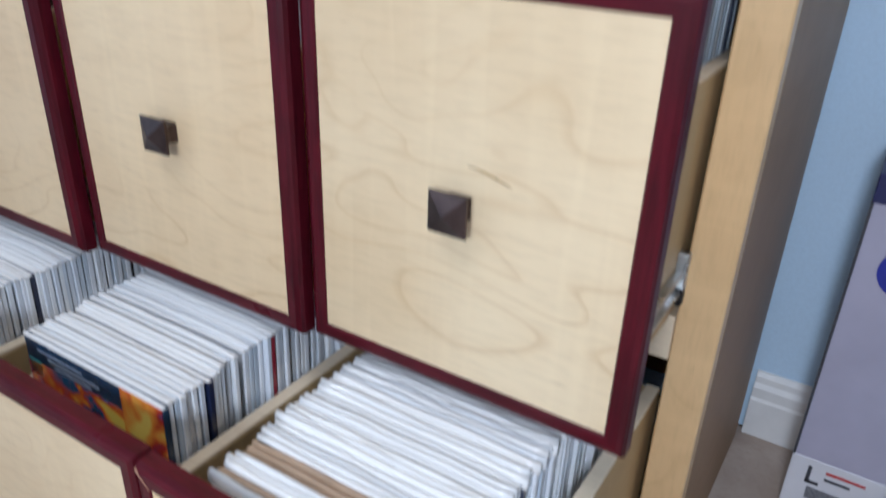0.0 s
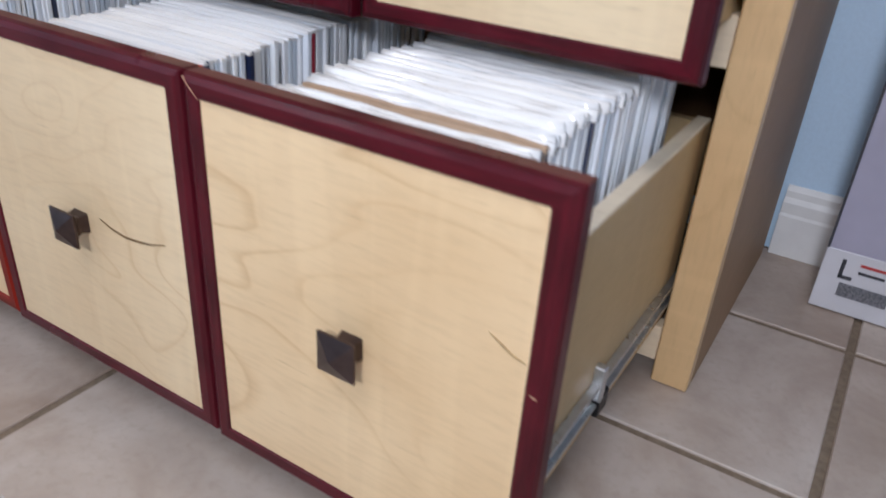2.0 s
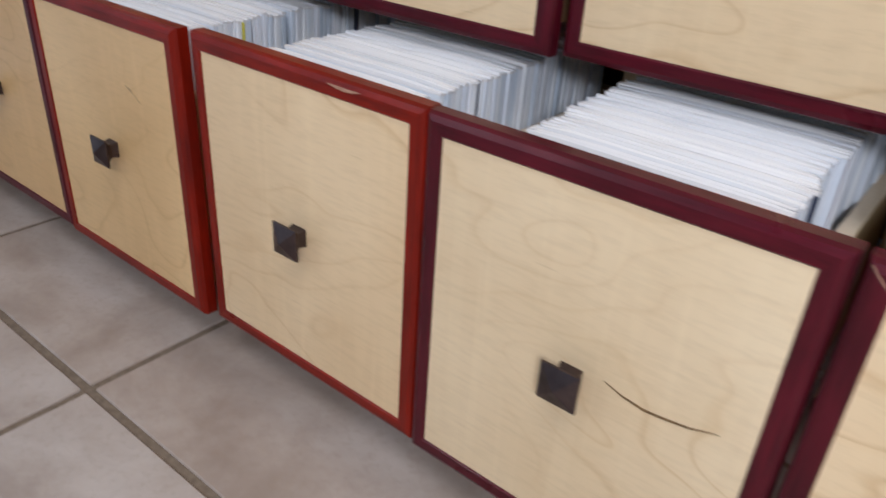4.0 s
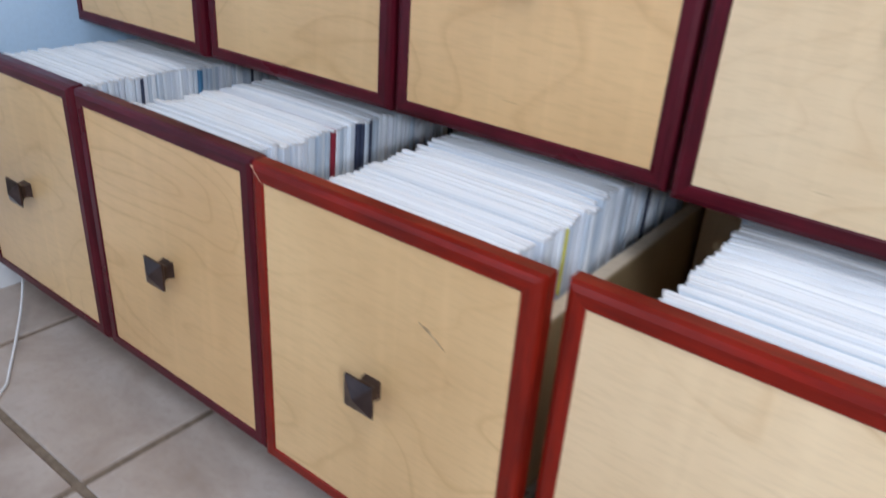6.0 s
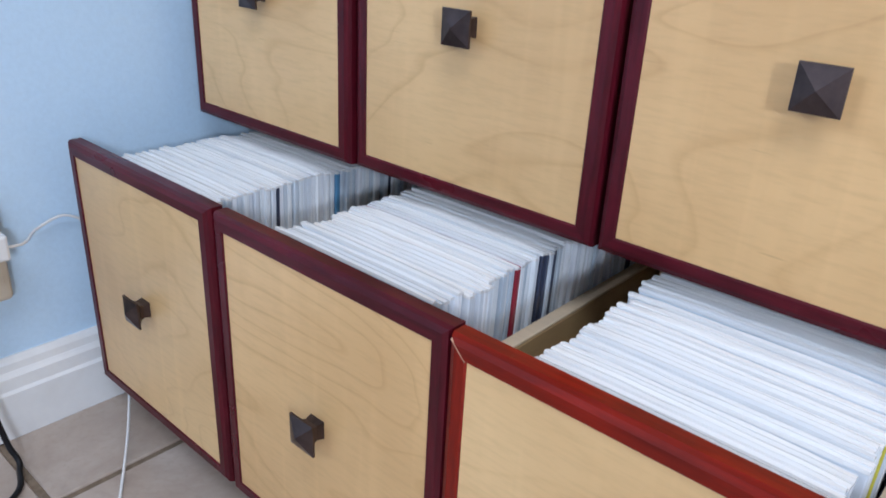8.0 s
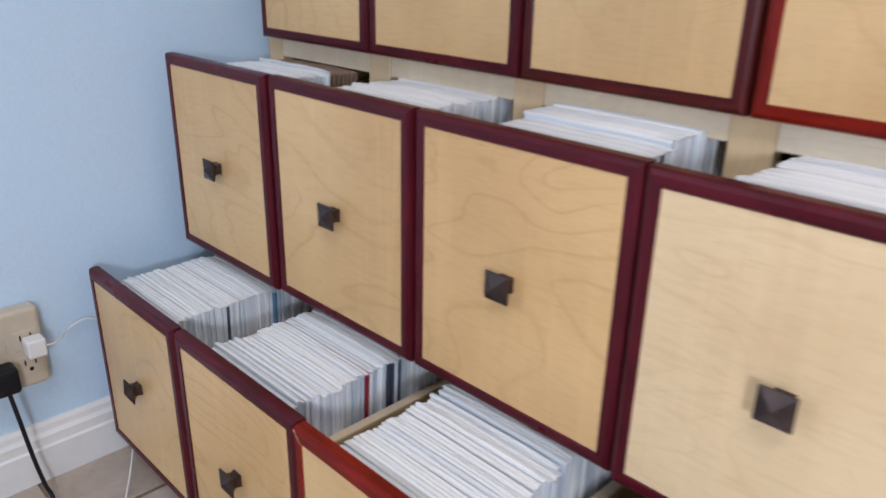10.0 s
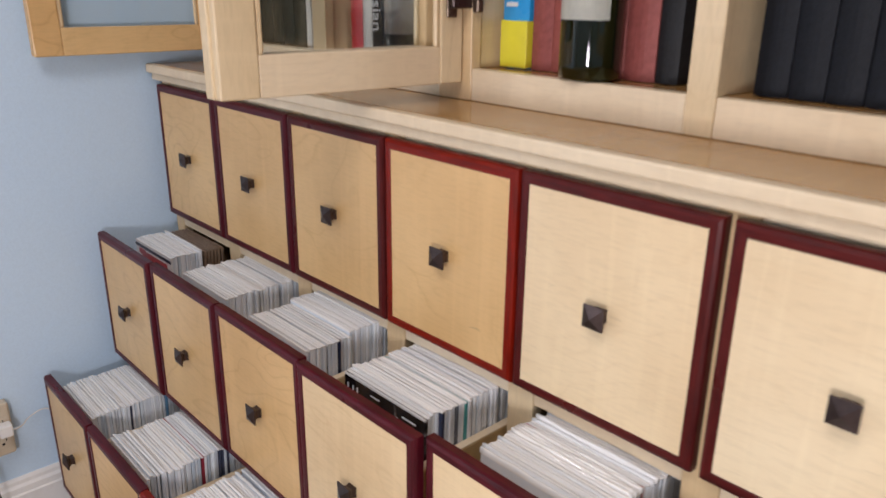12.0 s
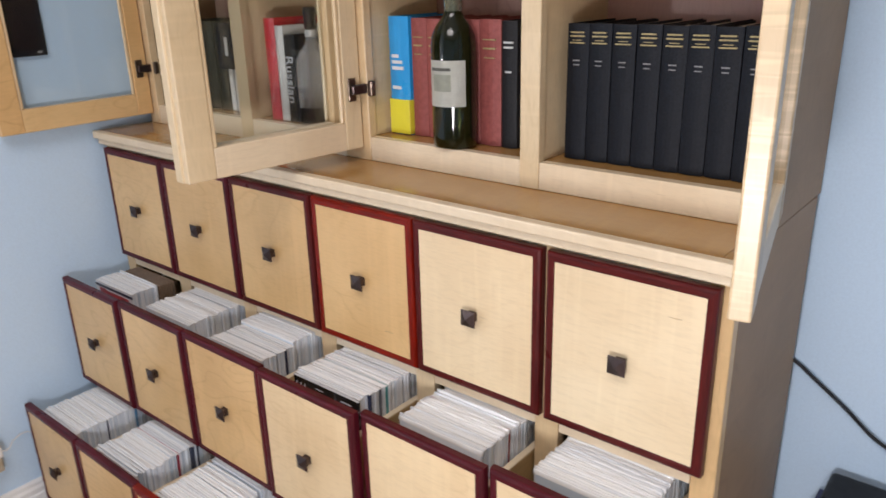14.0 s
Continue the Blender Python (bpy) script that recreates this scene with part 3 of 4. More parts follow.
BLUE_BLACK = plain("blue_black_cover", (0.012, 0.045, 0.10), 0.3, 0, 0.2, 30, 0.0, 0.4)
TEAL = plain("teal_cover", (0.05, 0.30, 0.30), 0.35, 0, 0.1, 30, 0.0, 0.3)
SCARLET = plain("scarlet_cover", (0.30, 0.025, 0.045), 0.35, 0, 0.1, 30, 0.0, 0.3)
CRIMSON = plain("crimson_print", (0.50, 0.05, 0.07), 0.35, 0, 0.2, 60, 0.0, 0.3)
LEMON = plain("lemon_cover", (0.72, 0.66, 0.08), 0.35, 0, 0.1, 30, 0.0, 0.3)
PALE = plain("white_cover", (0.75, 0.76, 0.78), 0.35, 0, 0.05, 30, 0.0, 0.3)


def dress(ob, art):
    """Printing on the front of a comic: panels and lines of (x0, x1, z below the top, height, material)."""
    for x0, x1, below, h, material in art:
        part("cover_print", box(x0, x1, -COMIC_T / 2 - 0.0006, -COMIC_T / 2 + 0.0008, COMIC_H - below - h, COMIC_H - below), material, ob)


def comic(x, y, z, lean, yaw, k, core=None, bag=None, label="bagged comic book with a white backing board", slack=False):
    m = tilt_pose(x, y, z, lean, yaw)
    ob = put_mesh("comic_book", once(f"comic_{k}", lambda: comic_core(k), core or COVER), None, m)
    tagged(ob, label, "comic book", "comics in the drawers")
    if slack:
        put_mesh("plastic_bag", once(f"slack_bag_{k}", lambda: crumpled_bag(k), SLACK, True), ob)
    else:
        put_mesh("plastic_bag", once(f"bag_{k}", lambda: comic_bag(k), bag or BAG), ob)
    return ob


PLAIN_LABEL = "bagged comic book with a white backing board"
joined = bmesh.new()


def fill(col, row, y_from, y_to, specials=(), dx=0.0, gap=0.05, single=True, arts={}, slack=0.0, raised_from=999):
    z = ZC[row] - HALF_HS[row] + 0.0202
    y, n = y_from if y_from > -0.05 else Y_FRONT[row][col - 1] + y_from + (0.331, 0.178)[row], 0
    xs = PITCH * (col - 0.5) + dx
    step_x, step_z, lean = 0.0, 0.0, -1.5
    while y < y_to:
        if rng.random() < 0.12:
            step_x, step_z = rng.uniform(-0.005, 0.005), rng.uniform(-0.001, 0.005)
        x = xs + step_x + rng.uniform(-0.0018, 0.0018)
        # Raised ones stand 6 mm off the floor to fit the camera's view.
        up = z + max(step_z + rng.uniform(-0.0011, 0.0011), 0) + (0.006 if n >= raised_from else 0.0)
        lean += rng.uniform(-0.25, 0.25) - 0.1 * (lean + 1.5)
        k = rng.randrange(4)
        core, bag, label = None, None, PLAIN_LABEL
        if n < len(specials) and specials[n]:
            core, bag, label = specials[n]
        yaw = rng.uniform(-0.5, 0.5)
        if single or core:
            loose = bag is not KRAFT and rng.random() < slack
            ob = comic(x, y, up, lean, yaw, k, core, bag, label if not loose or core else "comic book in a slack glossy plastic bag", loose)
            if n in arts:
                dress(ob, arts[n])
        else:
            for slot, me in enumerate((once(f"comic_{k}", lambda: comic_core(k), COVER), once(f"bag_{k}", lambda: comic_bag(k), BAG))):
                first, faces = len(joined.verts), len(joined.faces)
                joined.from_mesh(me)
                joined.verts.ensure_lookup_table(), joined.faces.ensure_lookup_table()
                m = tilt_pose(x, y, up, lean, yaw)
                for v in joined.verts[first:]:
                    v.co = m @ v.co
                for f in joined.faces[faces:]:
                    f.material_index = slot
        y += COMIC_T * rng.uniform(0.99, 1.08)
        if rng.random() < gap:
            y += rng.uniform(0.002, 0.005)
        n += 1


def at_places(n, **places):
    """A list of n plain comics with special ones put at numbered places."""
    kinds = {"red": (SCARLET, BAG, "bagged comic book with a scarlet spine"), "teal": (TEAL, BAG, "bagged comic book with a teal spine"), "yellow": (LEMON, BAG, "bagged comic book with a yellow spine"), "navy": (NAVY, BAG, "bagged comic book with a navy spine")}
    row = [None] * n
    for kind, where in places.items():
        row[where] = kinds[kind]
    return row


fiery = {0: [(-0.082, 0.036, 0.024, 0.19, FIERY), (0.036, 0.082, 0.003, 0.21, SUNSET), (-0.066, -0.01, 0.010, 0.0016, PALE_INK), (-0.054, 0.010, 0.0145, 0.0024, PALE_INK), (-0.046, 0.0, 0.0195, 0.0016, PALE_INK), (-0.080, -0.064, 0.022, 0.014, TEAL)]}
night = {0: [(-0.076, -0.0735, 0.013, 0.013, WHITE_INK), (-0.0645, -0.062, 0.013, 0.013, WHITE_INK), (-0.055, -0.0527, 0.013, 0.015, WHITE_INK), (-0.025, -0.006, 0.012, 0.0015, WHITE_INK), (0.028, 0.031, 0.02, 0.01, WHITE_INK), (0.04, 0.066, 0.014, 0.002, WHITE_INK)]}
kid = {0: [(-0.083, 0.083, 0.007, 0.006, NAVY), (-0.083, 0.083, 0.06, 0.16, PINK), (-0.052, 0.066, 0.018, 0.036, CRIMSON), (-0.066, -0.036, 0.015, 0.012, CRIMSON)]}
fill(1, 0, -0.310, 0.03, single=False)
fill(2, 0, -0.308, 0.02, at_places(22, red=17))
fill(3, 0, -0.308, 0.02, dx=-0.004, arts={13: [(0.07, 0.0838, 0.003, 0.05, LEMON)]})
fill(4, 0, -0.306, 0.03, single=False)
fill(5, 0, -0.281, 0.02, [(BLUE_BLACK, BAG, "comic book with a fiery red and blue cover")] + at_places(20, red=17, navy=6), arts=fiery)
fill(6, 0, -0.306, 0.02, [None, (KRAFT, KRAFT, "comic backed with brown board"), None, None, None, (KRAFT, KRAFT, "comic backed with brown board"), (KRAFT, KRAFT, "comic backed with brown board"), (NIGHT, KRAFT, "comic with a black cover")], dx=-0.008, slack=0.75)
fill(1, 1, -0.118, -0.036, [(PALE, BAG, "comic book with a navy band and red cover art")], gap=0, arts=kid)
fill(2, 1, -0.136, 0.03, single=False)
fill(3, 1, -0.142, 0.02, at_places(12, navy=9), raised_from=13)
fill(4, 1, -0.128, 0.02, [(NIGHT, BAG, "comic book with a black cover and white lettering")] + at_places(14, teal=11, navy=4), arts=night)
fill(5, 1, -0.132, 0.02, at_places(16, red=14), slack=0.4)
fill(6, 1, -0.125, 0.03, slack=0.75)
for col in (2, 3, 4, 5, 6):
    fill(col, 1, 0.028 if col in (3, 4, 5) else 0.036, 0.13, single=False)
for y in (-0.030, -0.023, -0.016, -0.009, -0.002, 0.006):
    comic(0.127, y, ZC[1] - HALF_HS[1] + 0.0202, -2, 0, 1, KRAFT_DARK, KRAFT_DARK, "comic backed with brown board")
rest = new("comic_books", as_mesh("comic_books", joined, (COVER_MANY, BAG_MANY)))
tagged(rest, "tightly packed bagged comic books with white boards", "comic books", kind="stuff")

# ---- the hutch on the countertop ----
HUTCH_Y, HUTCH_TOP, SHELF_Z, SHELF_2 = 0.146, 1.80, 0.964, 1.25
BACK_WOOD = maple("rosy_back_panel", (0.62, 0.40, 0.36), (0.46, 0.27, 0.24), along="z", figure=1.2)
hutch = thing("bookcase_hutch", "pale maple bookcase hutch with open glass doors", "bookcase")
part("side_panel", box(RIGHT - 0.019, RIGHT, HUTCH_Y + 0.0195, YW - 0.012, TOP_Z, HUTCH_TOP, 0.001), MAPLE_SHADED_SIDE, hutch)
part("side_panel", box(-0.012, 0.007, HUTCH_Y + 0.0195, YW - 0.012, TOP_Z, HUTCH_TOP, 0.001), MAPLE_SHADED_SIDE, hutch)
part("back_panel", box(0.0075, RIGHT - 0.0195, YW - 0.022, YW - 0.012, TOP_Z, HUTCH_TOP), BACK_WOOD, hutch, "rosy brown wooden back panel")
part("top_panel", box(-0.012, RIGHT, HUTCH_Y, YW - 0.012, HUTCH_TOP, HUTCH_TOP + 0.02, 0.002), MAPLE_RAIL, hutch)
STILES = ((-0.012, 0.03), (0.368, 0.408), (0.703, 0.771), (1.111, 1.147), (1.476, RIGHT))
for x0, x1 in STILES:
    part("face_stile", box(x0, x1, HUTCH_Y, HUTCH_Y + 0.019, TOP_Z, HUTCH_TOP, 0.0012), MAPLE_POST, hutch)
BAYS = [(a[1], b[0]) for a, b in zip(STILES, STILES[1:])]
for x0, x1 in BAYS:
    part("bottom_rail", box(x0 + 0.0005, x1 - 0.0005, HUTCH_Y + 0.001, HUTCH_Y + 0.019, TOP_Z, SHELF_Z, 0.001), MAPLE_RAIL, hutch)
    part("shelf", box(x0 - 0.008, x1 + 0.008, HUTCH_Y + 0.0195, YW - 0.0225, SHELF_Z - 0.02, SHELF_Z - 0.001), MAPLE_TOP, hutch)
    part("shelf", box(x0 + 0.0005, x1 - 0.0005, HUTCH_Y + 0.006, YW - 0.0225, SHELF_2, SHELF_2 + 0.02, 0.001), MAPLE_RAIL, hutch)
    part("shelf", box(x0 + 0.0005, x1 - 0.0005, HUTCH_Y + 0.006, YW - 0.0225, SHELF_2 + 0.29, SHELF_2 + 0.31, 0.001), MAPLE_RAIL, hutch)
for x in (0.388, 0.737, 1.129):
    w = 0.028 if x == 0.737 else 0.0155
    part("divider", box(x - w, x + w, HUTCH_Y + 0.0195, YW - 0.0225, SHELF_Z - 0.001, HUTCH_TOP, 0.001), MAPLE_POST, hutch)

DOOR_W, DOOR_Z0, DOOR_Z1, STILE_W = 0.362, 0.944, 1.76, 0.051


def glass_door(hinge_x, angle, sign, label, post=MAPLE_POST, rail=MAPLE_RAIL):
    """A framed glass door; local x runs from the hinge outwards, y is its thickness, front at y = 0."""
    d = thing("cabinet_door", label, "cabinet door", "hutch doors", pose(hinge_x, HUTCH_Y - 0.004, 0, 0, 0, angle))
    a, c = (0, DOOR_W) if sign > 0 else (-DOOR_W, 0)
    t0, t1 = -0.021, 0.0
    wide_a, wide_c = (STILE_W - 0.012, STILE_W) if sign > 0 else (STILE_W, STILE_W - 0.012)
    for x0, x1 in ((a, a + wide_a), (c - wide_c, c)):
        part("stile", box(x0, x1, t0, t1, DOOR_Z0, DOOR_Z1, 0.0025, 2), post, d)
    part("rail", box(a + wide_a, c - wide_c, t0 + 0.001, t1 - 0.001, DOOR_Z0, DOOR_Z0 + STILE_W, 0.0015), rail, d)
    part("rail", box(a + wide_a, c - wide_c, t0 + 0.001, t1 - 0.001, DOOR_Z1 - STILE_W, DOOR_Z1, 0.0015), rail, d)
    pane = part("pane", box(a + wide_a - 0.006, c - wide_c + 0.006, -0.012, -0.009, DOOR_Z0 + STILE_W - 0.006, DOOR_Z1 - STILE_W + 0.006), GLASS, d, "clear glass pane")
    pane.visible_shadow = False
    for x0, x1 in ((a + wide_a + 0.0003, a + wide_a + 0.008), (c - wide_c - 0.008, c - wide_c - 0.0003)):
        part("glass_bead", box(x0, x1, -0.008, -0.002, DOOR_Z0 + STILE_W, DOOR_Z1 - STILE_W, 0.002), MAPLE_POST, d)
    for z in (1.055,):
        hx = 0.022 if sign > 0 else -0.022
        h = part("hinge_cup", box(hx - 0.009, hx + 0.009, 0.0, 0.004, z - 0.021, z + 0.021, 0.0015), HINGE, d, "dark bronze concealed hinge")
        part("hinge_arm", box(hx - 0.006 - (0.024 if sign > 0 else 0), hx + 0.006 + (0 if sign > 0 else 0.024), 0.0045, 0.013, z - 0.009, z + 0.009, 0.002), BRONZE, h)
        part("hinge_plate", box(-sign * 0.012 - 0.006, -sign * 0.012 + 0.006, 0.006, 0.024, z - 0.014, z + 0.014, 0.002), HINGE, h)
    return d


# Warm copy here too: the door's warm shade is put into its colour.
glass_door(0.012, -90.0, 1, "open maple glass door folded back beside the blue wall", MAPLE_WARM_SHADED, MAPLE_WARM_SHADED)
glass_door(0.703, 88.0, -1, "open maple glass door standing straight out")
glass_door(0.757, -95.0, 1, "open maple glass door with a bronze hinge")
glass_door(1.501, 102.2, -1, "open maple glass door swung past square", MAPLE_FLAME)

# ---- books ----
GOLD = plain("gold_tooling", (0.50, 0.40, 0.19), 0.45, 0.3, 0.3, 400)
SILVER = plain("silver_tooling", (0.62, 0.62, 0.6), 0.4, 0.3, 0.1, 80)
DULL_SILVER = plain("rubbed_silver_tooling", (0.30, 0.30, 0.30), 0.5, 0.2, 0.3, 400)
CLOTH = plain("blue_black_bookcloth", (0.007, 0.009, 0.014), 0.6, 0, 0.2, 300, 0.2)
DARKCLOTH = plain("black_bookcloth", (0.018, 0.018, 0.02), 0.5, 0, 0.2, 300, 0.2)
ROSE = plain("faded_red_bookcloth", (0.33, 0.085, 0.075), 0.55, 0, 0.15, 120, 0.15)
SKY = plain("bright_blue_jacket", (0.02, 0.36, 0.80), 0.3, 0, 0.05, 20, 0.02, 0.4)
YELLOW = plain("yellow_jacket", (0.86, 0.78, 0.05), 0.3, 0, 0.05, 20, 0.02, 0.3)
PAPER = plain("cream_paper", (0.66, 0.6, 0.48), 0.8, 0, 0.12, 300, 0.3)
RED = plain("red_jacket", (0.62, 0.02, 0.035), 0.35, 0, 0.08, 20, 0.02, 0.3)
OFFWHITE = plain("white_jacket", (0.74, 0.73, 0.7), 0.4, 0, 0.06, 20, 0.02, 0.2)


def book(x, w, h, depth, cloth, label, z=SHELF_Z, y=0.203, lean=0.0, bands=(), band_mat=None, hubs=False):
    """A bound book with its spine to the room; x is its left side."""
    b = thing("book", label, "book", "books in the hutch", pose(x, y, z, 0, lean, 0))
    bm = bmesh.new()
    steps = 6
    outline = [(w * i / steps, -0.004 * math.sin(math.pi * i / steps)) for i in range(steps + 1)]
    outline += [(w, 0.006), (w, depth), (w - 0.003, depth), (w - 0.003, 0.006), (0.003, 0.006), (0.003, depth), (0, depth), (0, 0.006)]
    lo = [bm.verts.new((px, py, 0)) for px, py in outline]
    hi = [bm.verts.new((px, py, h)) for px, py in outline]
    bm.faces.new(lo[::-1]), bm.faces.new(hi)
    for i in range(len(lo)):
        bm.faces.new((lo[i - 1], lo[i], hi[i], hi[i - 1]))
    part("cover", bm, cloth, b)
    part("page_block", box(0.0032, w - 0.0032, 0.0062, depth - 0.004, 0.003, h - 0.004), PAPER, b)
    for z0, z1, inset in bands:
        part("lettering", box(w * inset, w * (1 - inset), -0.0048, -0.0005, z0, z1), band_mat, b)
    return b


n_vol = 8
vw = (1.4705 - 1.161) / n_vol
for i in range(n_vol):
    g = [(0.1965, 0.1987, 0.2), (0.191, 0.1932, 0.17), (0.1855, 0.1867, 0.3), (0.181, 0.183, 0.17)]
    b = book(1.161 + i * vw, vw - 0.0016, 0.2105 + 0.0012 * math.sin(3 * i), 0.15, CLOTH, "thick blue-black bound volume with gold lettering", bands=g, band_mat=GOLD, lean=0.25 * math.sin(5 * i))
    part("volume_number", box(vw * 0.32, vw * 0.62, -0.0047, -0.0005, 0.1547, 0.1566), DULL_SILVER, b)
    part("volume_number", box(vw * 0.34, vw * 0.6, -0.0047, -0.0005, 0.1482, 0.1499), DULL_SILVER, b)

blue = book(0.774, 0.049, 0.217, 0.14, SKY, "bright blue book with a yellow base band", y=0.208)
part("yellow_band", box(-0.0006, 0.0496, -0.0055, 0.134, 0.001, 0.066, 0.0008), YELLOW, blue, "yellow lower jacket band")
for z0, x1 in ((0.143, 0.026), (0.132, 0.034), (0.121, 0.037), (0.085, 0.03)):
    part("title_line", box(0.009, x1, -0.0052, -0.0005, z0, z0 + 0.006), WHITE_INK, blue)
x = 0.827
for i, w in enumerate((0.036, 0.039, 0.038, 0.041, 0.0445)):
    book(x, w, 0.214 - 0.001 * (i % 2), 0.14, ROSE, "faded rose-red cloth bound book", y=0.212, bands=[(0.18, 0.182, 0.2), (0.165, 0.168, 0.22), (0.15, 0.152, 0.25)], band_mat=GOLD)
    x += w + 0.0006
book(x + 0.001, 0.031, 0.212, 0.14, DARKCLOTH, "black bound book with pale lettering", y=0.212, bands=[(0.176, 0.179, 0.2), (0.168, 0.171, 0.2), (0.128, 0.131, 0.3)], band_mat=SILVER)

# bay behind the double glass doors
book(0.436, 0.033, 0.211, 0.13, RED, "red hardback book standing upright", y=0.182)
book(0.4705, 0.025, 0.196, 0.13, OFFWHITE, "white paperback book standing upright", y=0.182)
russian = book(0.497, 0.034, 0.178, 0.13, DARKCLOTH, "black book with white vertical lettering", y=0.182)


def words(name, text, size, m, material, parent, label=""):
    cu = bpy.data.curves.new(name, "FONT")
    cu.body, cu.size, cu.extrude, cu.align_x, cu.align_y = text, size, 0.0003, "CENTER", "CENTER"
    tmp = bpy.data.objects.new(name, cu)
    scene.collection.objects.link(tmp)
    me = bpy.data.meshes.new_from_object(tmp.evaluated_get(bpy.context.evaluated_depsgraph_get()))
    bpy.data.objects.remove(tmp)
    me.materials.clear()
    me.materials.append(material)
    ob = put_mesh(name, me, parent, m)
    return tagged(ob, label) if label else ob


words("spine_title", "Russian", 0.033, pose(0.017, -0.0052, 0.088, 90, 90, 0), WHITE_INK, russian, "white vertical title")
for i, w in enumerate((0.016, 0.02, 0.014)):
    book(0.262 + 0.021 * i, w, 0.098, 0.12, OFFWHITE, "small white paperback standing upright")
for i in range(5):
    book(0.055 + 0.041 * i, 0.039, 0.2, 0.14, plain("olive_bookcloth", (0.05, 0.05, 0.035), 0.6), "dark olive bound book")
frame_box = thing("photo_box", "small black box with a silver edge above white books", "box", at=pose(0.295, 0.182, SHELF_Z + 0.0985))
part("body", box(-0.036, 0.036, 0, 0.09, 0, 0.1, 0.002), BLACK, frame_box)
part("silver_mark", box(-0.006, 0.004, -0.0012, 0, 0.03, 0.07), SILVER, frame_box)

# ---- bottles ----
m_green, nt_green, b_green = mat("dark_green_glass")
b_green.inputs["Base Color"].default_value = (0.022, 0.028, 0.005, 1)
b_green.inputs["Roughness"].default_value = 0.06
b_green.inputs["Transmission Weight"].default_value = 0.75
wine = thing("wine_bottle", "full dark green wine bottle with a cream label", "bottle", at=pose(0.955, 0.175, SHELF_Z))
body = [(0.03, 0.0), (0.0385, 0.003), (0.039, 0.02), (0.039, 0.175), (0.037, 0.19), (0.030, 0.205), (0.020, 0.217), (0.0152, 0.228), (0.0145, 0.24), (0.0145, 0.305)]
part("glass_body", lathe(body, 32), m_green, wine, smooth=True)
part("capsule", lathe([(0.0152, 0.228), (0.0153, 0.29), (0.0165, 0.292), (0.0165, 0.3), (0.0153, 0.302), (0.0153, 0.3065)], 24), plain("pale_green_foil", (0.42, 0.47, 0.36), 0.25, 0.7, 0.2, 60), wine, "pale foil capsule", smooth=True)


def wrap(radius, a0, a1, z0, z1, thick=0.0006):
    """A label bent round a bottle, between two angles from the room side."""
    bm = bmesh.new()
    n = 14
    lo, hi = [], []
    for i in range(n + 1):
        a = radians(a0 + (a1 - a0) * i / n)
        lo.append(bm.verts.new((radius * math.sin(a), -radius * math.cos(a), z0)))
        hi.append(bm.verts.new((radius * math.sin(a), -radius * math.cos(a), z1)))
    for i in range(n):
        bm.faces.new((lo[i], lo[i + 1], hi[i + 1], hi[i]))
    bmesh.ops.solidify(bm, geom=bm.faces[:], thickness=-thick)
    return bm


CREAM = plain("cream_label_paper", (0.80, 0.80, 0.72), 0.6, 0, 0.05, 100)
lab = part("label", wrap(0.0394, -48, 68, 0.074, 0.151), CREAM, wine, "cream paper label")
part("label_picture", wrap(0.0401, -22, 30, 0.100, 0.128), plain("label_engraving", (0.55, 0.57, 0.47), 0.7, 0, 0.12, 60), lab)
part("label_print", wrap(0.0401, -30, 30, 0.134, 0.139), plain("label_ink", (0.2, 0.2, 0.17), 0.7), lab)

flask = thing("liquor_bottle", "clear glass bottle with a dark stopper and base label", "bottle", at=pose(0.577, 0.188, SHELF_Z))
part("glass_body", lathe([(0.03, 0), (0.035, 0.003), (0.035, 0.118), (0.033, 0.134), (0.024, 0.150), (0.014, 0.162), (0.0105, 0.175), (0.0105, 0.2)], 24), CLEAR, flask, smooth=True)
part("stopper", lathe([(0.0112, 0.192), (0.0122, 0.194), (0.0126, 0.216), (0.0132, 0.219), (0.0132, 0.232), (0.0105, 0.234)], 20), BLACK, flask, smooth=True)
part("neck_band", lathe([(0.0110, 0.176), (0.0122, 0.177), (0.0122, 0.189), (0.0110, 0.190)], 20), SILVER, flask, smooth=True)
part("base_label", wrap(0.0356, -85, 85, 0.006, 0.038), plain("dark_label", (0.03, 0.03, 0.032), 0.5), flask, "dark base label")

# ---- left wall ----
screen = thing("flat_screen", "black flat screen hung on the blue wall", "screen", at=pose(XW, -0.074, 1.104))
part("housing", box(0.001, 0.012, -0.86, 0, 0, 0.5, 0.002), BLACK, screen)
part("display", box(0.012, 0.0125, -0.85, -0.01, 0.012, 0.49), plain("dark_display", (0.01, 0.008, 0.012), 0.15, 0, 0.05, 20, 0.0), screen)
part("maker_mark", box(0.0126, 0.0132, -0.022, -0.012, 0.006, 0.010), SILVER, screen)

BEIGE = plain("ivory_plastic", (0.55, 0.47, 0.36), 0.4, 0, 0.05, 40)
tap = thing("outlet_tap", "ivory six-way plug-in outlet on the wall", "outlet", at=pose(XW, -0.435, 0.223))
part("housing", box(0, 0.026, -0.066, 0.066, -0.060, 0.056, 0.006, 3), BEIGE, tap)
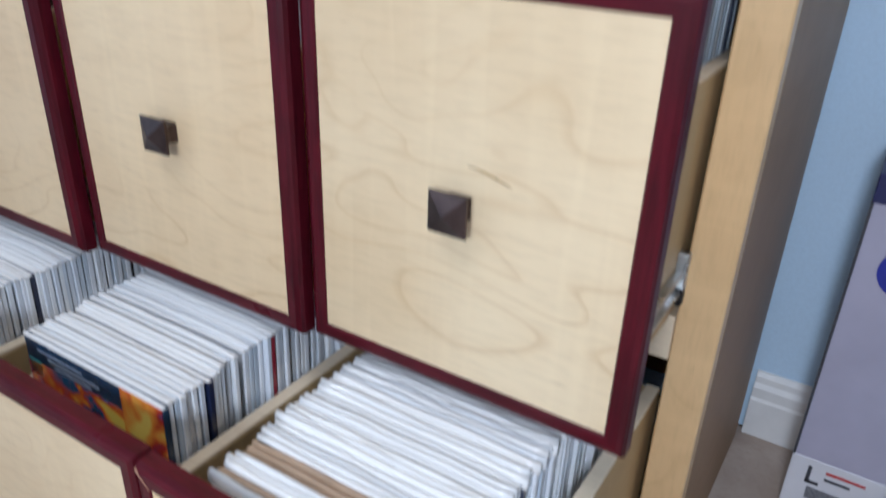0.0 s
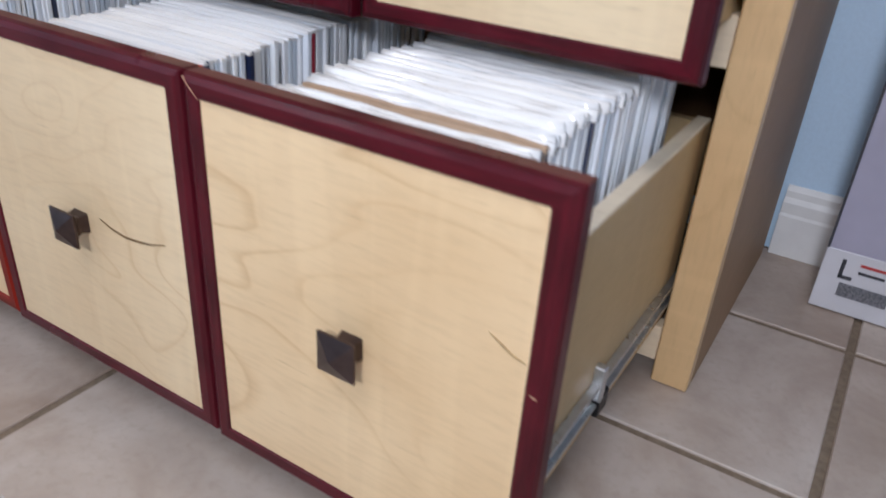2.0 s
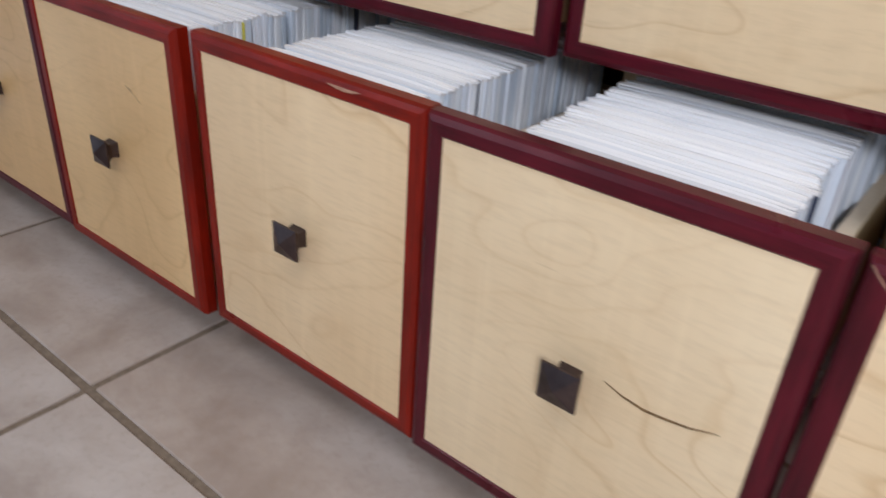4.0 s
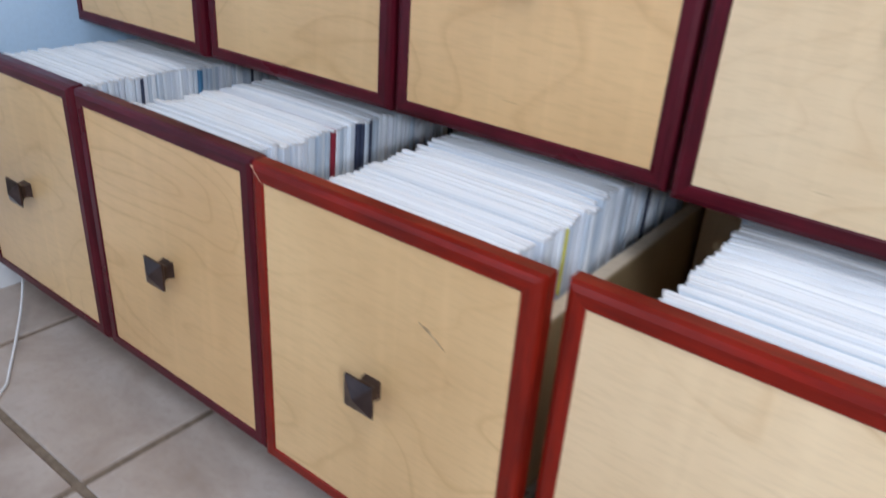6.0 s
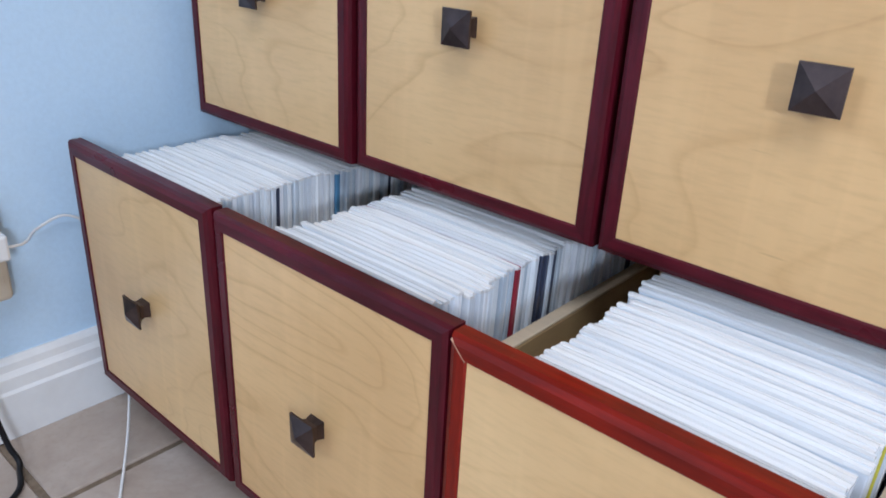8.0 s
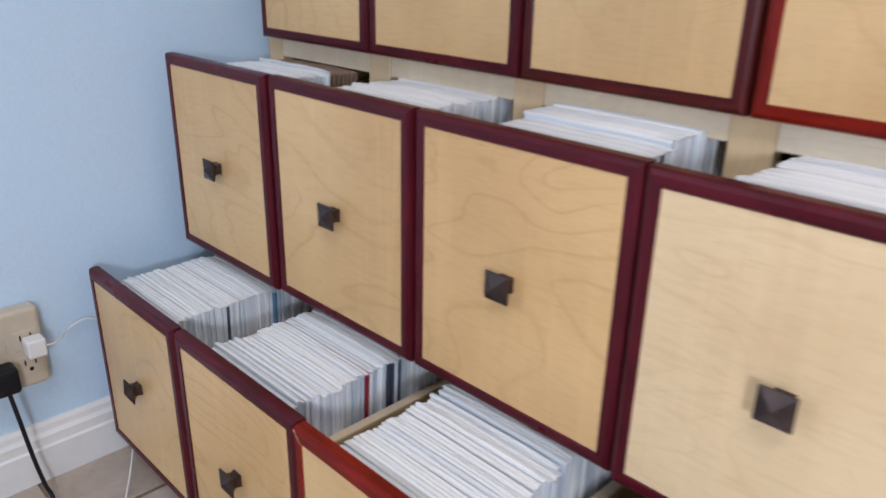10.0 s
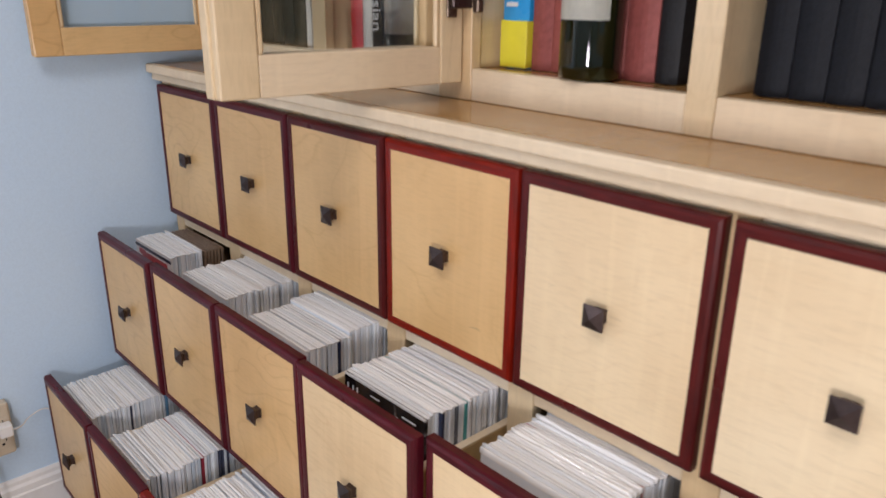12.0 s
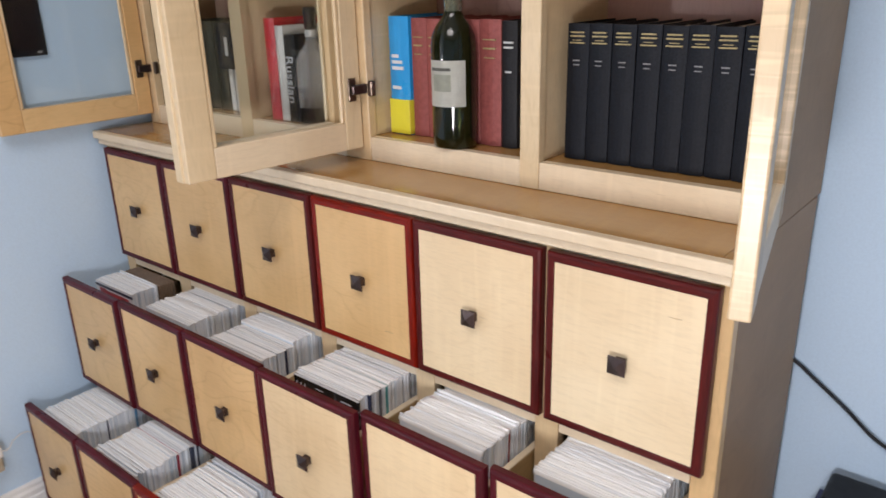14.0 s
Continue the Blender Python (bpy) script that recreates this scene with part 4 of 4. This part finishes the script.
for sy in (-0.042, 0.004, 0.044):
    for sz in (-0.026, 0.012):
        s = part("socket", box(0.0255, 0.0268, sy - 0.015, sy + 0.015, sz - 0.014, sz + 0.014, 0.0006), BEIGE, tap)
        part("slot", box(0.0266, 0.0272, sy - 0.0075, sy - 0.0055, sz, sz + 0.008), BLACK, s)
        part("slot", box(0.0266, 0.0272, sy + 0.0055, sy + 0.0075, sz, sz + 0.009), BLACK, s)
        part("slot", box(0.0266, 0.0272, sy - 0.0025, sy + 0.0025, sz - 0.009, sz - 0.004), BLACK, s)
part("maker_mark", box(0.0262, 0.0266, -0.008, 0.006, 0.036, 0.043), plain("worn_print", (0.3, 0.25, 0.18), 0.6), tap)
white_plastic = plain("white_plastic", (0.75, 0.74, 0.72), 0.35, 0, 0.04, 40)
plug = thing("white_plug", "white plug with a thin white cord", "plug", at=pose(XW + 0.0275, -0.385, 0.228))
part("plug_body", box(0, 0.024, -0.012, 0.012, -0.013, 0.013, 0.003, 2), white_plastic, plug)
tube("cord", [(0.0205, 0.011, 0.0), (0.010, 0.03, -0.004), (-0.016, 0.051, -0.004), (-0.018, 0.083, 0.002), (-0.016, 0.110, -0.028), (-0.010, 0.123, -0.108), (0.004, 0.116, -0.168), (0.032, 0.099, -0.194), (0.090, 0.065, -0.211), (0.163, 0.017, -0.2252), (0.196, -0.006, -0.2258), (0.212, -0.045, -0.2258), (0.20, -0.21, -0.2258)], 0.0014, white_plastic, plug)
bplug = thing("black_plug", "black plug with a black power cord", "plug", at=pose(XW + 0.0275, -0.429, 0.194))
part("plug_body", box(0, 0.03, -0.016, 0.016, -0.018, 0.02, 0.006, 3), BLACK, bplug)
tube("cord", [(0.024, 0.0, -0.014), (0.030, 0.003, -0.05), (0.030, 0.010, -0.12), (0.033, 0.016, -0.166), (0.046, 0.018, -0.189), (0.09, -0.02, -0.1911), (0.12, -0.2, -0.1911)], 0.0029, BLACK, bplug)
brick = thing("power_adapter", "black power adapter plugged into the outlet", "adapter", at=pose(XW + 0.0275, -0.469, 0.234))
part("adapter_body", box(0, 0.04, -0.02, 0.022, -0.024, 0.02, 0.005, 3), BLACK, brick)

# ---- right of the cabinet ----
LAV = plain("lavender_grey_card", (0.42, 0.40, 0.50), 0.5, 0, 0.1, 8, 0.03, 0.15)
CARD = plain("white_card", (0.66, 0.65, 0.68), 0.5, 0, 0.05, 15, 0.03, 0.1)
PRINT = plain("black_print", (0.05, 0.05, 0.06), 0.6)
carton = thing("carton", "tall lavender and white printed cardboard box on the floor", "box", at=pose(1.585, 0.266, 0))
part("body", box(0, 0.30, 0, 0.105, 0.001, 0.405, 0.002), LAV, carton)
part("base_band", box(-0.0006, 0.3006, -0.0008, 0.1056, 0.0012, 0.075, 0.0008), CARD, carton, "white printed base band")
part("top_band", box(-0.0007, 0.3007, -0.0009, 0.1057, 0.376, 0.4055, 0.001), plain("navy_card", (0.015, 0.018, 0.09), 0.4), carton, "navy printed top band")
part("edge_line", box(-0.0009, 0.0018, -0.0012, 0.0018, 0.075, 0.376), PRINT, carton)
disc = bmesh.new()
bmesh.ops.create_cone(disc, segments=28, radius1=0.026, radius2=0.026, depth=0.0012, cap_ends=True, matrix=pose(0.047, -0.0008, 0.313, 90))
part("blue_oval", disc, plain("cobalt_print", (0.02, 0.03, 0.32), 0.4), carton, "cobalt blue printed oval")
part("print_line", box(0.018, 0.022, -0.0016, 0, 0.045, 0.066), PRINT, carton)
part("print_line", box(0.018, 0.032, -0.0016, 0, 0.043, 0.047), PRINT, carton)
part("print_line", box(0.036, 0.075, -0.0016, 0, 0.062, 0.065), plain("red_print", (0.5, 0.05, 0.05), 0.5), carton)
part("print_line", box(0.036, 0.062, -0.0016, 0, 0.053, 0.056), PRINT, carton)
part("barcode", box(0.022, 0.072, -0.0016, 0, 0.022, 0.038), plain("grey_print", (0.22, 0.22, 0.24), 0.6, 0, 0.4, 400), carton)
part("print_line", box(0.082, 0.12, -0.0016, 0, 0.026, 0.036), PRINT, carton)
case = thing("black_case", "small black plastic case lying on the carton", "case", at=pose(1.600, 0.272, 0.406))
part("body", box(0, 0.24, 0, 0.09, 0, 0.05, 0.008, 3), BLACK, case)
part("lid_seam", box(-0.0008, 0.2408, -0.0008, 0.0908, 0.027, 0.029), plain("dark_rubber", (0.03, 0.03, 0.034), 0.7), case)

tube("wall_cable", [(1.495, YW - 0.006, 0.632), (1.52, YW - 0.006, 0.622), (1.56, YW - 0.007, 0.594), (1.60, YW - 0.008, 0.566), (1.66, YW - 0.009, 0.522), (1.74, YW - 0.010, 0.50), (1.86, YW - 0.01, 0.47), (2.05, YW - 0.008, 0.46)], 0.0032, BLACK, None, "black power cable along the blue wall", "cable")

bag_bm = bmesh.new()
bmesh.ops.create_icosphere(bag_bm, subdivisions=4, radius=1.0)
for v in bag_bm.verts:
    p = v.co.copy()
    k = 1 + 0.16 * noise.noise(p * 2.3) + 0.07 * noise.noise(p * 6.0)
    v.co = Vector((p.x * 0.06 * k, p.y * 0.045 * k, max(0.085 + p.z * 0.09 * k, 0.001)))
sack = new("plastic_sack", as_mesh("plastic_sack", bag_bm, plain("cloudy_plastic", (0.55, 0.54, 0.53), 0.3, 0, 0.12, 30, 0.3, 0.4), True))
sack.matrix_basis = pose(1.742, 0.155, 0)
tagged(sack, "crumpled pale plastic bag standing on the tiles", "plastic bag")

# ---- floor tiles ----
XS = [-0.035, 0.108, 0.372, 0.712, 1.076, 1.357, 1.638] + [1.99 + 0.353 * i for i in range(8)] + [4.61]
YS = [-4.61] + [-0.76 - 0.353 * i for i in range(10, -1, -1)] + [-0.408, -0.057, 0.192, 0.386]
JOINT = 0.0042
tile_rng = random.Random(3)
for x0, x1 in zip(XS, XS[1:]):
    for y0, y1 in zip(YS, YS[1:]):
        w, d = x1 - x0 - 2 * JOINT, y1 - y0 - 2 * JOINT
        me = once(f"tile_{w:.3f}_{d:.3f}", lambda: box(-w / 2, w / 2, -d / 2, d / 2, -0.006, 0.0, 0.0012), TILE)
        put_mesh("tile", me, floor, pose((x0 + x1) / 2, (y0 + y1) / 2, tile_rng.uniform(-0.0006, 0), 0, 0, 180 * tile_rng.randrange(2)))
